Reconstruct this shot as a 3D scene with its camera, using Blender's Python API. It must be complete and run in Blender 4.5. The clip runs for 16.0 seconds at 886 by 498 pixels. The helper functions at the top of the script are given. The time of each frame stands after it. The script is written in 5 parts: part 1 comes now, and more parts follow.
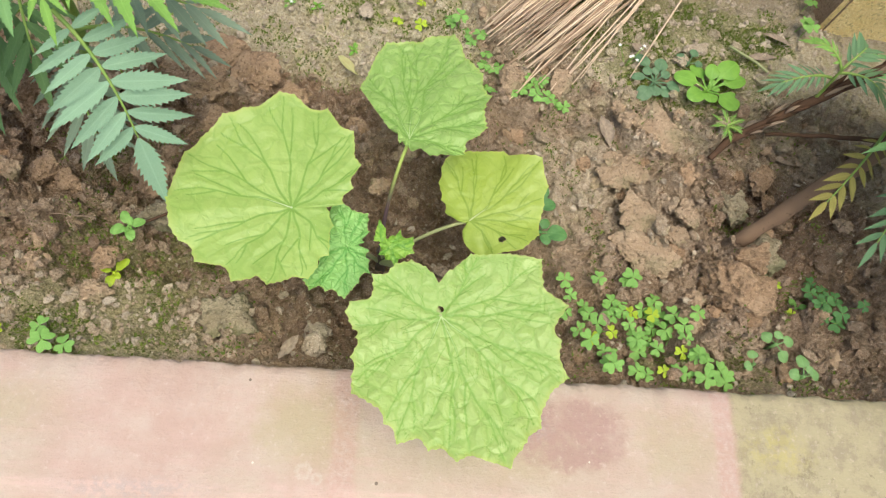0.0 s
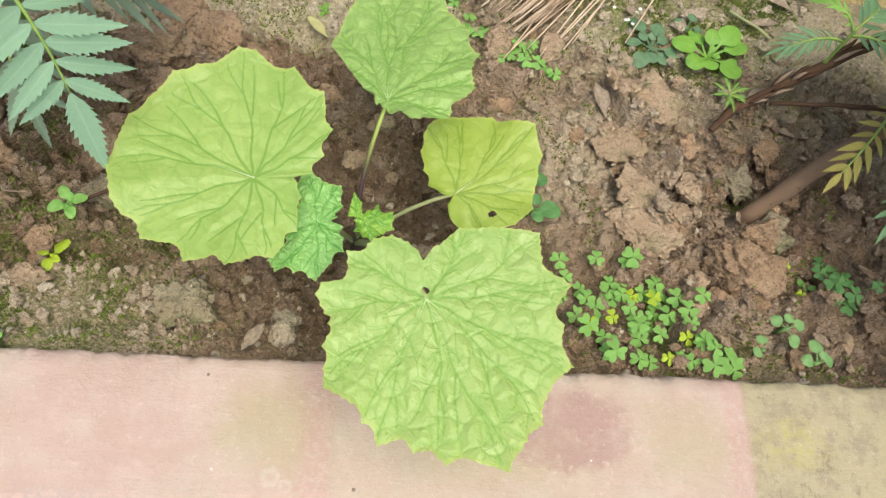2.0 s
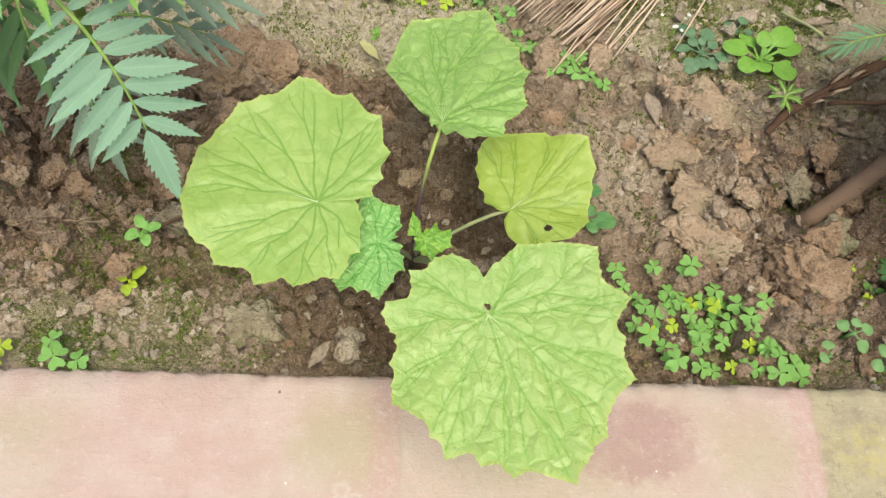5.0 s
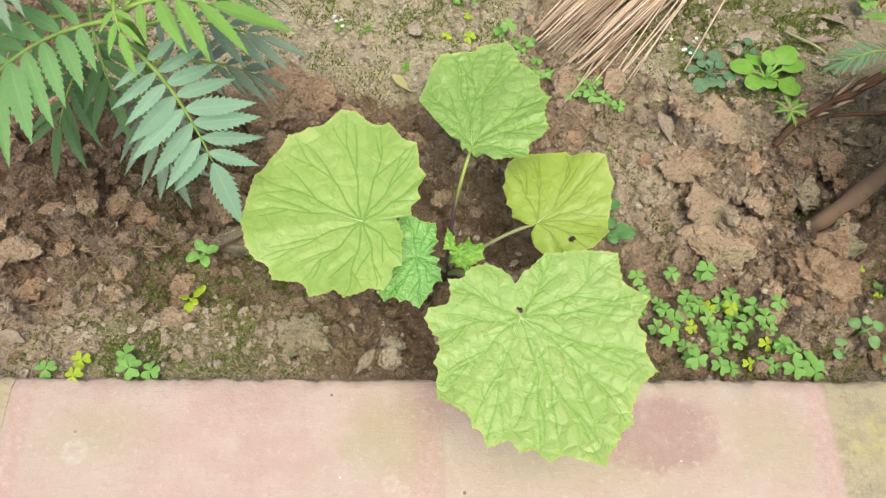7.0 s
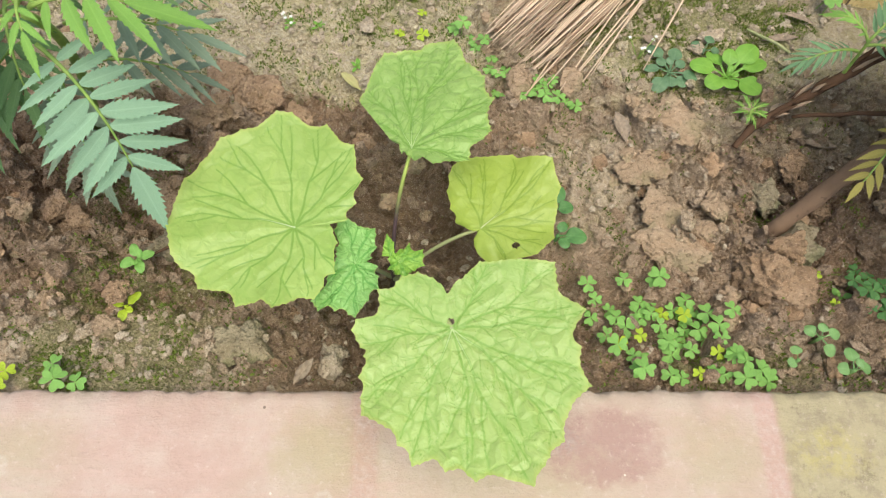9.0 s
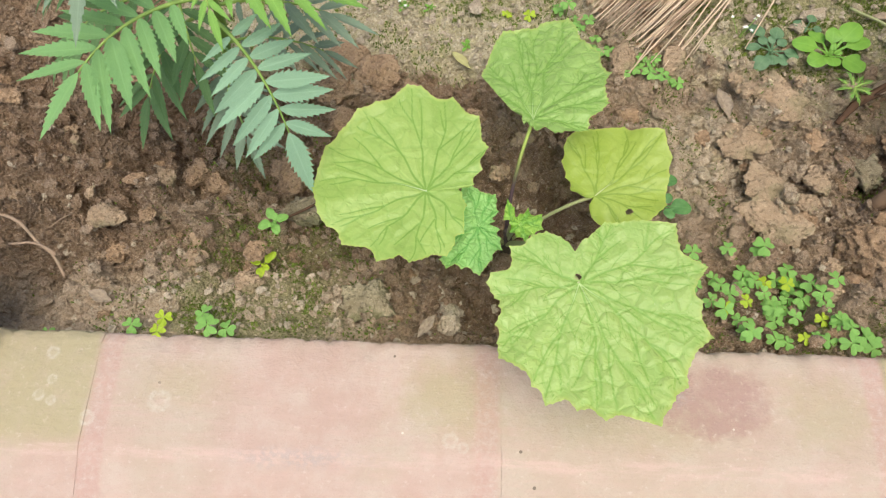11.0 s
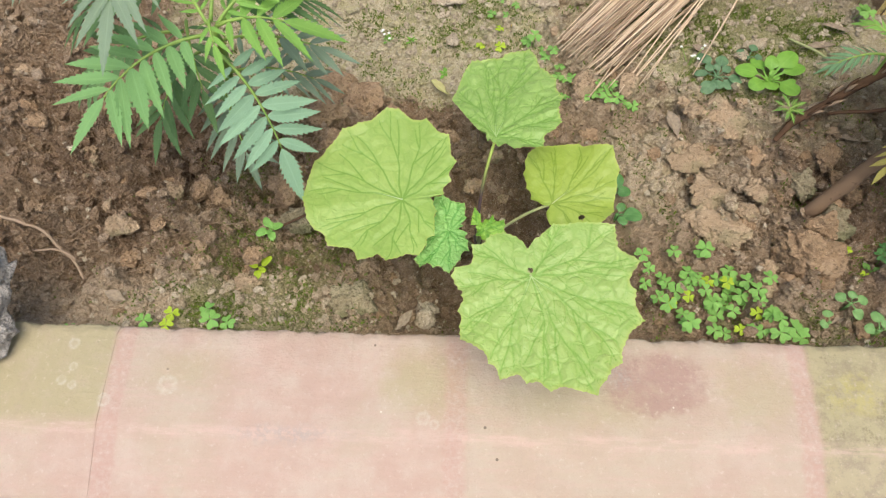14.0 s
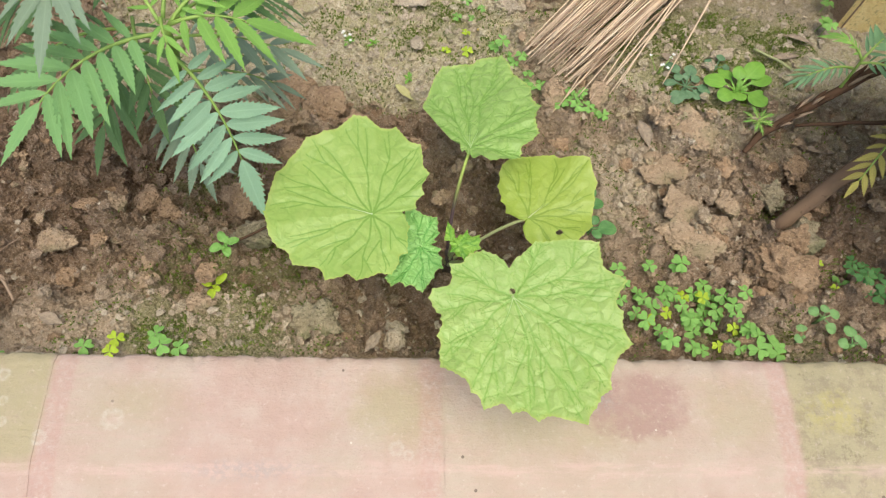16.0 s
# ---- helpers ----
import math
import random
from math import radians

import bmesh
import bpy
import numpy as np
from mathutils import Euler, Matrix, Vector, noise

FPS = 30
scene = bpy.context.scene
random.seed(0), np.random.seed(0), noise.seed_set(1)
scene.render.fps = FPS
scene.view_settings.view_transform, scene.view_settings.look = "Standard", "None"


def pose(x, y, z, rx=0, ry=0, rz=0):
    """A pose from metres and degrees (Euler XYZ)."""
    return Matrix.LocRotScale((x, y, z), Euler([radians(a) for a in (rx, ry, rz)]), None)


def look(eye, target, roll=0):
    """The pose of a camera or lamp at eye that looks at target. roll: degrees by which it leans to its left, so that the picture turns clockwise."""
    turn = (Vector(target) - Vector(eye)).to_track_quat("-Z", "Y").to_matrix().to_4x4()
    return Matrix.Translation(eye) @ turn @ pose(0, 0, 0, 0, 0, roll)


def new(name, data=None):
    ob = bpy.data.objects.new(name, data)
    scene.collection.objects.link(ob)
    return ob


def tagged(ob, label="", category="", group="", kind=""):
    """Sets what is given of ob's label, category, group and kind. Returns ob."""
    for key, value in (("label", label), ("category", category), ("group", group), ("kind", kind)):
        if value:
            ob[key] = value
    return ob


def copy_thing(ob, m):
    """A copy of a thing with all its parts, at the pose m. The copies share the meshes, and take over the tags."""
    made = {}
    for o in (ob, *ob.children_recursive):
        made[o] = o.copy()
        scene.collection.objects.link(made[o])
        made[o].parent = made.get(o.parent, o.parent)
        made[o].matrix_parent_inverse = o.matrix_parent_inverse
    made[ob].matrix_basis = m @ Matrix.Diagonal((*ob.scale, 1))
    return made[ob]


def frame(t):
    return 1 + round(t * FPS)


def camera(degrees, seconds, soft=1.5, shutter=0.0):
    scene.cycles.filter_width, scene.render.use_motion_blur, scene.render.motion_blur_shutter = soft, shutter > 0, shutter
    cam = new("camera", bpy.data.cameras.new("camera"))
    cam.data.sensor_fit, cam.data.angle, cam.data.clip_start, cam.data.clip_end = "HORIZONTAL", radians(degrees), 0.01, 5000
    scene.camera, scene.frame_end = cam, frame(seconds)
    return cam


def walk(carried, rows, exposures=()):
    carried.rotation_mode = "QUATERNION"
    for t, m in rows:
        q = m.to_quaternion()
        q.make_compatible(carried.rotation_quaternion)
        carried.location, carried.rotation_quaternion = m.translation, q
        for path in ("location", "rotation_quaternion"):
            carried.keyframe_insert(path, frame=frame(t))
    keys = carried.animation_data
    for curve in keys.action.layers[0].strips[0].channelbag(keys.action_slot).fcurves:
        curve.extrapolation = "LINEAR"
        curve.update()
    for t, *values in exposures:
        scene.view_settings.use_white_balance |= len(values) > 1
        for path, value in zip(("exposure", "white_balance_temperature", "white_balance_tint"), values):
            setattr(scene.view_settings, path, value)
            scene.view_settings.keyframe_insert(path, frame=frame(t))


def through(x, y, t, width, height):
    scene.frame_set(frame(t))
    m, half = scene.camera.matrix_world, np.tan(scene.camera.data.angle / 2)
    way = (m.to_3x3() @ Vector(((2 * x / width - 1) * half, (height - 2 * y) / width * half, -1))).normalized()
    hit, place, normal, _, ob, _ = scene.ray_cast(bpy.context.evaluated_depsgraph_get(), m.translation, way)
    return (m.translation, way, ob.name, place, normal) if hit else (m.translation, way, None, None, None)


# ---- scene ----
cam = camera(66.0, 16.0, soft=1.2)
PATH = [
    (0, (0.0044, -0.0817, 0.4533), (0.2249, 0.6485, -1.3956), 20.19),
    (0.5, (-0.0125, -0.0874, 0.4394), (0.1640, 0.6856, -1.3967), 18.45),
    (1, (-0.0097, -0.0850, 0.4342), (0.1847, 0.6503, -1.4155), 16.79),
    (1.5, (-0.0149, -0.0787, 0.4269), (0.2019, 0.6967, -1.4039), 17.61),
    (2, (0.0058, -0.0743, 0.4064), (0.2990, 0.6411, -1.4381), 24.82),
    (2.5, (0.0050, -0.0687, 0.4005), (0.3049, 0.5818, -1.4668), 27.43),
    (3, (-0.0075, -0.0696, 0.4061), (0.2299, 0.5992, -1.4637), 22.15),
    (3.5, (-0.0121, -0.0689, 0.4097), (0.2120, 0.6666, -1.4366), 19.35),
    (4, (-0.0102, -0.0733, 0.4099), (0.1959, 0.6607, -1.4391), 17.58),
    (4.5, (-0.0035, -0.0672, 0.4135), (0.1850, 0.6424, -1.4468), 16.14),
    (4.7, (-0.0008, -0.0690, 0.4136), (0.1699, 0.6483, -1.4456), 14.89),
    (6.8, (-0.0097, -0.0913, 0.4442), (0.0953, 0.7094, -1.3855), 7.95),
    (7, (-0.0106, -0.0927, 0.4465), (0.0762, 0.7046, -1.3856), 6.41),
    (7.5, (-0.0067, -0.0922, 0.4523), (0.0435, 0.7090, -1.3795), 2.12),
    (8, (0.0056, -0.0933, 0.4536), (0.1088, 0.7840, -1.3407), 5.70),
    (8.5, (0.0178, -0.0891, 0.4471), (0.1169, 0.7421, -1.3693), 6.19),
    (9, (0.0235, -0.0803, 0.4379), (0.1258, 0.7011, -1.4003), 7.59),
    (9.5, (0.0155, -0.0858, 0.4390), (0.0347, 0.6908, -1.4040), 3.33),
    (9.6, (0.0118, -0.0875, 0.4503), (-0.1088, 0.6468, -1.4061), -7.62),
    (11.8, (-0.0244, -0.1285, 0.4655), (-0.0371, 0.6911, -1.3588), 1.13),
    (12, (-0.0149, -0.1352, 0.4733), (-0.0209, 0.7037, -1.3422), 0.24),
    (12.5, (0.0046, -0.1500, 0.4929), (-0.0162, 0.6987, -1.3180), -3.12),
    (13, (0.0076, -0.1512, 0.4997), (-0.0260, 0.7381, -1.2914), -4.27),
    (13.5, (0.0013, -0.1470, 0.4966), (-0.0475, 0.6663, -1.3299), -1.50),
    (14, (0.0025, -0.1478, 0.5058), (-0.0551, 0.6812, -1.3134), -2.27),
    (14.5, (0.0087, -0.1463, 0.4998), (-0.0502, 0.6473, -1.3351), -4.82),
    (15, (0.0042, -0.1413, 0.4913), (0.0563, 0.7030, -1.3210), 3.99),
    (15.5, (-0.0121, -0.1312, 0.4881), (0.0657, 0.7447, -1.3082), 6.23),
    (16, (-0.0194, -0.1254, 0.4846), (0.0938, 0.7052, -1.3313), 8.17),
]
walk(cam, [(t, look(eye, target, roll)) for t, eye, target, roll in PATH], [(0, 1.0), (9.7, 1.0), (11.8, 0.9), (16, 0.9)])

# ---------------------------------------------------------------- light
world = bpy.data.worlds.new("sky")
scene.world = world
world.use_nodes = True
wn = world.node_tree.nodes
sky = wn.new("ShaderNodeTexSky")
sky.sky_type, sky.sun_disc = "NISHITA", False
sky.sun_elevation, sky.sun_rotation = radians(75), radians(166)
sky.air_density, sky.dust_density, sky.ozone_density = 1.0, 4.0, 1.0
wn["Background"].inputs["Strength"].default_value = 0.115
world.node_tree.links.new(sky.outputs[0], wn["Background"].inputs["Color"])
sun_data = bpy.data.lights.new("sun", "SUN")
sun_data.energy, sun_data.angle, sun_data.color = 1.68, radians(50), (1.0, 0.93, 0.81)
sun = new("sun", sun_data)
sun.matrix_world = look((0.15, -0.6, 2.3), (0, 0, 0))

# ---------------------------------------------------------------- materials
class Nodes:
    """Short hand for one node material."""

    def __init__(self, name):
        self.m = bpy.data.materials.new(name)
        self.m.use_nodes = True
        self.t = self.m.node_tree
        self.p = self.t.nodes["Principled BSDF"]
        self.out = self.t.nodes["Material Output"]

    def add(self, kind, **inputs):
        n = self.t.nodes.new("ShaderNode" + kind)
        for k, v in inputs.items():
            self.put(n, k.replace("_", " "), v)
        return n

    def put(self, n, key, v):
        if hasattr(v, "is_output"):
            self.t.links.new(v, n.inputs[key])
        else:
            n.inputs[key].default_value = v

    def coords(self):
        return self.add("TexCoord").outputs["Object"]

    def place(self):
        return self.add("NewGeometry").outputs["Position"]

    def noise(self, at, scale, detail=4.0, rough=0.55):
        return self.add("TexNoise", Vector=at, Scale=scale, Detail=detail, Roughness=rough).outputs["Fac"]

    def cells(self, at, scale, feature="F1"):
        n = self.add("TexVoronoi")
        n.feature = feature
        self.put(n, "Vector", at)
        self.put(n, "Scale", scale)
        return n.outputs["Distance"]

    def ramp(self, v, lo, hi, a=0.0, b=1.0):
        n = self.add("MapRange", Value=v)
        n.interpolation_type = "SMOOTHSTEP"
        for i, x in zip(range(1, 5), (lo, hi, a, b)):
            n.inputs[i].default_value = x
        return n.outputs[0]

    def math(self, op, a, b=0.0):
        n = self.add("Math")
        n.operation = op
        self.put(n, 0, a)
        self.put(n, 1, b)
        return n.outputs[0]

    def mix(self, fac, a, b):
        n = self.add("Mix")
        n.data_type = "RGBA"
        self.put(n, 0, fac)
        self.put(n, 6, (*a, 1) if isinstance(a, tuple) else a)
        self.put(n, 7, (*b, 1) if isinstance(b, tuple) else b)
        return n.outputs[2]

    def attr(self, name):
        n = self.add("Attribute")
        n.attribute_name = name
        return n.outputs["Fac"]

    def random(self):
        return self.add("ObjectInfo").outputs["Random"]

    def island(self):
        return self.add("NewGeometry").outputs["Random Per Island"]

    def bump(self, height, depth, strength=1.0, under=None):
        n = self.add("Bump", Height=height, Distance=depth, Strength=strength)
        if under is not None:
            self.put(n, "Normal", under)
        return n.outputs[0]

    def done(self, colour, rough=0.8, normal=None, gloss=0.3, through=0.0):
        self.put(self.p, "Base Color", (*colour, 1) if isinstance(colour, tuple) else colour)
        self.put(self.p, "Roughness", rough)
        self.put(self.p, "Specular IOR Level", gloss)
        if normal is not None:
            self.put(self.p, "Normal", normal)
        if through:
            tr = self.add("BsdfTranslucent")
            self.put(tr, "Color", (*colour, 1) if isinstance(colour, tuple) else colour)
            if normal is not None:
                self.put(tr, "Normal", normal)
            mx = self.add("MixShader", Fac=through)
            self.t.links.new(self.p.outputs[0], mx.inputs[1])
            self.t.links.new(tr.outputs[0], mx.inputs[2])
            self.t.links.new(mx.outputs[0], self.out.inputs["Surface"])
        return self.m


def soil_material():
    n = Nodes("soil")
    at = n.place()
    big, mid, fine, grit = n.noise(at, 14), n.noise(at, 70, 5), n.noise(at, 420, 4, 0.7), n.noise(at, 1300, 3, 0.7)
    each = n.island()
    earth = n.mix(n.ramp(big, 0.35, 0.65), (0.305, 0.205, 0.125), (0.40, 0.29, 0.185))
    earth = n.mix(n.ramp(mid, 0.45, 0.75, 0, 0.7), earth, (0.50, 0.375, 0.26))
    earth = n.mix(n.ramp(each, 0.0, 0.35, 0.45, 0), earth, (0.20, 0.125, 0.075))
    earth = n.mix(n.ramp(each, 0.6, 1.0, 0, 0.65), earth, (0.54, 0.425, 0.305))
    earth = n.mix(n.ramp(fine, 0.25, 0.45, 0.5, 0), earth, (0.17, 0.10, 0.065))
    sandy = n.mix(n.ramp(fine, 0.35, 0.7), (0.54, 0.465, 0.29), (0.76, 0.69, 0.50))
    sandy = n.mix(n.ramp(each, 0.0, 1.0, 0.4, 0), sandy, (0.40, 0.32, 0.22))
    sandy = n.mix(n.ramp(mid, 0.5, 0.62, 0, 0.5), sandy, (0.50, 0.46, 0.22))
    sand = n.ramp(n.math("ADD", n.attr("sand"), n.math("MULTIPLY", mid, 0.5)), 0.45, 0.75)
    col = n.mix(sand, earth, sandy)
    col = n.mix(n.ramp(n.attr("dry"), 0.1, 1.0, 0, 0.75), col, n.mix(n.ramp(fine, 0.3, 0.7), (0.46, 0.355, 0.24), (0.65, 0.53, 0.38)))
    # darker brown for damp earth and for painted shade at the right
    damp_shade = n.attr("damp_shade")
    col = n.mix(n.math("MULTIPLY", damp_shade, 0.46), col, (0.13, 0.075, 0.042))
    moss_c = n.mix(n.ramp(fine, 0.35, 0.65), (0.14, 0.165, 0.045), (0.30, 0.30, 0.11))
    patch = n.noise(at, 60, 5, 0.65)
    moss = n.ramp(n.math("MULTIPLY", n.attr("moss"), n.math("ADD", patch, 0.2)), 0.42, 0.62)
    col = n.mix(n.math("MULTIPLY", moss, 0.6), col, moss_c)
    col = n.mix(n.ramp(grit, 0.56, 0.68, 0, 0.75), col, (0.66, 0.565, 0.44))
    col = n.mix(n.ramp(grit, 0.44, 0.33, 0, 0.75), col, (0.12, 0.075, 0.048))
    h = n.math("ADD", n.noise(at, 260, 6, 0.7), n.math("ADD", n.math("MULTIPLY", n.cells(at, 330), 0.6), n.math("MULTIPLY", grit, 0.35)))
    return n.done(col, 0.95, n.bump(h, 0.0062, 1.0), 0.15)


def stone_material(name, a, b, moss=0.0):
    n = Nodes(name)
    at = n.coords()
    col = n.mix(n.ramp(n.noise(at, 55, 6, 0.65), 0.35, 0.65), a, b)
    col = n.mix(n.math("MULTIPLY", n.random(), 0.4), col, tuple(0.8 * c for c in a))
    col = n.mix(n.ramp(n.noise(at, 380, 3), 0.53, 0.68, 0, 0.75), col, tuple(0.5 * c for c in a))
    col = n.mix(n.ramp(n.noise(at, 1100, 3, 0.7), 0.56, 0.68, 0, 0.7), col, tuple(min(1.0, 1.25 * c + 0.04) for c in b))
    if moss:
        col = n.mix(n.ramp(n.noise(at, 35, 5), 0.5, 0.62, 0, moss), col, (0.15, 0.165, 0.07))
    pits = n.ramp(n.cells(at, 300), 0.12, 0.3)
    h = n.math("ADD", n.noise(at, 200, 7, 0.75), n.math("ADD", n.math("MULTIPLY", n.cells(at, 420), 0.35), n.math("MULTIPLY", pits, 0.18)))
    return n.done(col, 0.92, n.bump(h, 0.0042, 1.0), 0.15)


def brick_material():
    """Red-washed brick, its colour by place: worn wash, algae on the back half, lichen rings, mottled olive at the far end."""
    n = Nodes("washed_brick")
    at = n.place()
    low, mid, fine, grit = n.noise(at, 11, 4), n.noise(at, 34, 5, 0.6), n.noise(at, 300, 6, 0.7), n.noise(at, 900, 3, 0.6)
    xyz = n.add("SeparateXYZ", Vector=at)
    x, y = xyz.outputs[0], xyz.outputs[1]
    brush = n.add("VectorMath")
    brush.operation = "MULTIPLY"
    n.put(brush, 0, at)
    n.put(brush, 1, (0.25, 1.6, 1.0))
    streak = n.noise(brush.outputs[0], 140, 6, 0.7)

    def spot(px, py, rx, ry, inner=0.55):
        """1 inside an uneven patch, 0 outside."""
        dx = n.math("DIVIDE", n.math("SUBTRACT", x, px), rx)
        dy = n.math("DIVIDE", n.math("SUBTRACT", y, py), ry)
        d = n.math("SQRT", n.math("ADD", n.math("MULTIPLY", dx, dx), n.math("MULTIPLY", dy, dy)))
        d = n.math("ADD", d, n.math("MULTIPLY", n.math("SUBTRACT", n.noise(at, 75, 6, 0.7), 0.5), 1.1))
        return n.ramp(d, 1.0, inner)

    col = n.mix(n.ramp(mid, 0.35, 0.7), (0.387, 0.28, 0.228), (0.421, 0.34, 0.28))
    col = n.mix(n.ramp(low, 0.42, 0.62, 0, 0.55), col, (0.37, 0.318, 0.237))
    col = n.mix(n.ramp(streak, 0.45, 0.7, 0, 0.5), col, (0.43, 0.31, 0.258))
    back = n.ramp(n.math("ADD", y, n.math("MULTIPLY", mid, 0.02)), -0.072, -0.050)
    ends = n.math("MAXIMUM", n.ramp(x, 0.244, 0.248), n.ramp(x, -0.242, -0.252))
    patch = n.math("MAXIMUM", n.math("MULTIPLY", spot(-0.022, -0.034, 0.045, 0.036, 0.2), 0.75), n.math("MULTIPLY", spot(0.09, -0.045, 0.09, 0.024, 0.2), 0.5))
    patch = n.math("MAXIMUM", patch, n.math("MULTIPLY", spot(0.205, -0.035, 0.045, 0.035, 0.2), 0.55))
    patch = n.math("MAXIMUM", patch, n.math("MULTIPLY", spot(-0.19, -0.030, 0.045, 0.025, 0.1), 0.5))
    algae = n.math("MAXIMUM", n.math("MULTIPLY", ends, back), patch)
    algae = n.math("MULTIPLY", algae, n.ramp(n.noise(at, 60, 6, 0.7), 0.2, 0.55, 0.5, 1))
    col = n.mix(n.math("MULTIPLY", algae, 0.85), col, (0.314, 0.28, 0.159))
    right = n.ramp(x, 0.244, 0.248)
    olive = n.mix(n.ramp(n.noise(at, 70, 7, 0.75), 0.44, 0.62), (0.318, 0.284, 0.172), (0.232, 0.202, 0.133))
    col = n.mix(n.math("MULTIPLY", right, 0.8), col, olive)
    dark = n.math("MULTIPLY", n.math("MULTIPLY", right, back), n.ramp(n.noise(at, 45, 7, 0.8), 0.55, 0.66, 0, 0.6))
    col = n.mix(dark, col, (0.129, 0.112, 0.0731))
    lime = n.math("MULTIPLY", n.math("MULTIPLY", spot(0.275, -0.035, 0.035, 0.022, 0.1), 0.45), n.ramp(n.noise(at, 160, 5), 0.35, 0.6))
    col = n.mix(lime, col, (0.387, 0.344, 0.0946))
    joint = n.math("PINGPONG", n.math("ADD", x, 0.0), 0.12)
    wash = n.ramp(n.math("ADD", n.math("ABSOLUTE", joint), n.math("MULTIPLY", n.noise(at, 120, 6, 0.7), 0.008)), 0.009, 0.014, 0.5, 0)
    col = n.mix(wash, col, n.mix(n.ramp(fine, 0.4, 0.6), (0.378, 0.228, 0.194), (0.404, 0.292, 0.249)))
    # highlight on the kerb's ridge, painted as a paler broken line
    ridge_highlight = n.math("MULTIPLY", n.ramp(n.math("ABSOLUTE", n.math("ADD", y, 0.0725)), 0.007, 0.001), n.ramp(streak, 0.35, 0.65, 0.0, 0.5))
    col = n.mix(ridge_highlight, col, (0.499, 0.361, 0.31))
    stain = n.math("MULTIPLY", spot(0.138, -0.032, 0.044, 0.027, 0.55), n.ramp(n.noise(at, 110, 6, 0.7), 0.3, 0.6, 0.45, 0.8))
    col = n.mix(stain, col, (0.292, 0.185, 0.159))
    smudge = n.math("MULTIPLY", n.math("MAXIMUM", spot(-0.115, -0.073, 0.065, 0.010, 0.1), spot(0.115, -0.028, 0.018, 0.012, 0.1)), n.ramp(fine, 0.4, 0.6, 0, 0.6))
    col = n.mix(smudge, col, (0.284, 0.258, 0.241))
    for px, py, r in ((-0.277, -0.014, 0.0040), (-0.273, -0.031, 0.0030), (-0.279, -0.041, 0.0035), (-0.271, -0.044, 0.0030), (-0.203, -0.042, 0.0068), (-0.246, -0.054, 0.0045), (-0.022, -0.060, 0.0046), (-0.014, -0.064, 0.0034)):
        dx, dy = n.math("SUBTRACT", x, px), n.math("SUBTRACT", y, py)
        d = n.math("DIVIDE", n.math("SQRT", n.math("ADD", n.math("MULTIPLY", dx, dx), n.math("MULTIPLY", dy, dy))), r)
        d = n.math("ADD", d, n.math("MULTIPLY", n.math("SUBTRACT", n.noise(at, 420, 5, 0.7), 0.5), 0.9))
        ring = n.math("MULTIPLY", n.math("MULTIPLY", n.ramp(d, 0.35, 0.7, 0.35, 1), n.ramp(d, 1.25, 0.9)), n.ramp(fine, 0.3, 0.6, 0.05, 0.45))
        col = n.mix(ring, col, (0.456, 0.421, 0.344))
    specks = n.math("MULTIPLY", n.ramp(n.cells(at, 60), 0.055, 0.03, 0, 0.9), n.ramp(n.noise(at, 21, 2), 0.55, 0.62))
    col = n.mix(specks, col, (0.602, 0.55, 0.447))
    dots = n.math("MULTIPLY", n.ramp(n.cells(at, 40), 0.05, 0.035), n.ramp(n.noise(at, 31, 2), 0.5, 0.56))
    col = n.mix(n.math("MULTIPLY", dots, 0.8), col, (0.103, 0.0774, 0.0602))
    col = n.mix(n.ramp(grit, 0.5, 0.75, 0, 0.25), col, (0.284, 0.215, 0.172))
    col = n.mix(n.ramp(fine, 0.55, 0.75, 0, 0.45), col, (0.516, 0.43, 0.361))
    h = n.math("ADD", n.noise(at, 130, 7, 0.65), n.math("MULTIPLY", mid, 1.2))
    h = n.math("ADD", h, n.math("ADD", n.math("MULTIPLY", fine, 0.45), n.math("MULTIPLY", streak, 0.5)))
    return n.done(col, 0.85, n.bump(h, 0.0015, 0.9), 0.25)


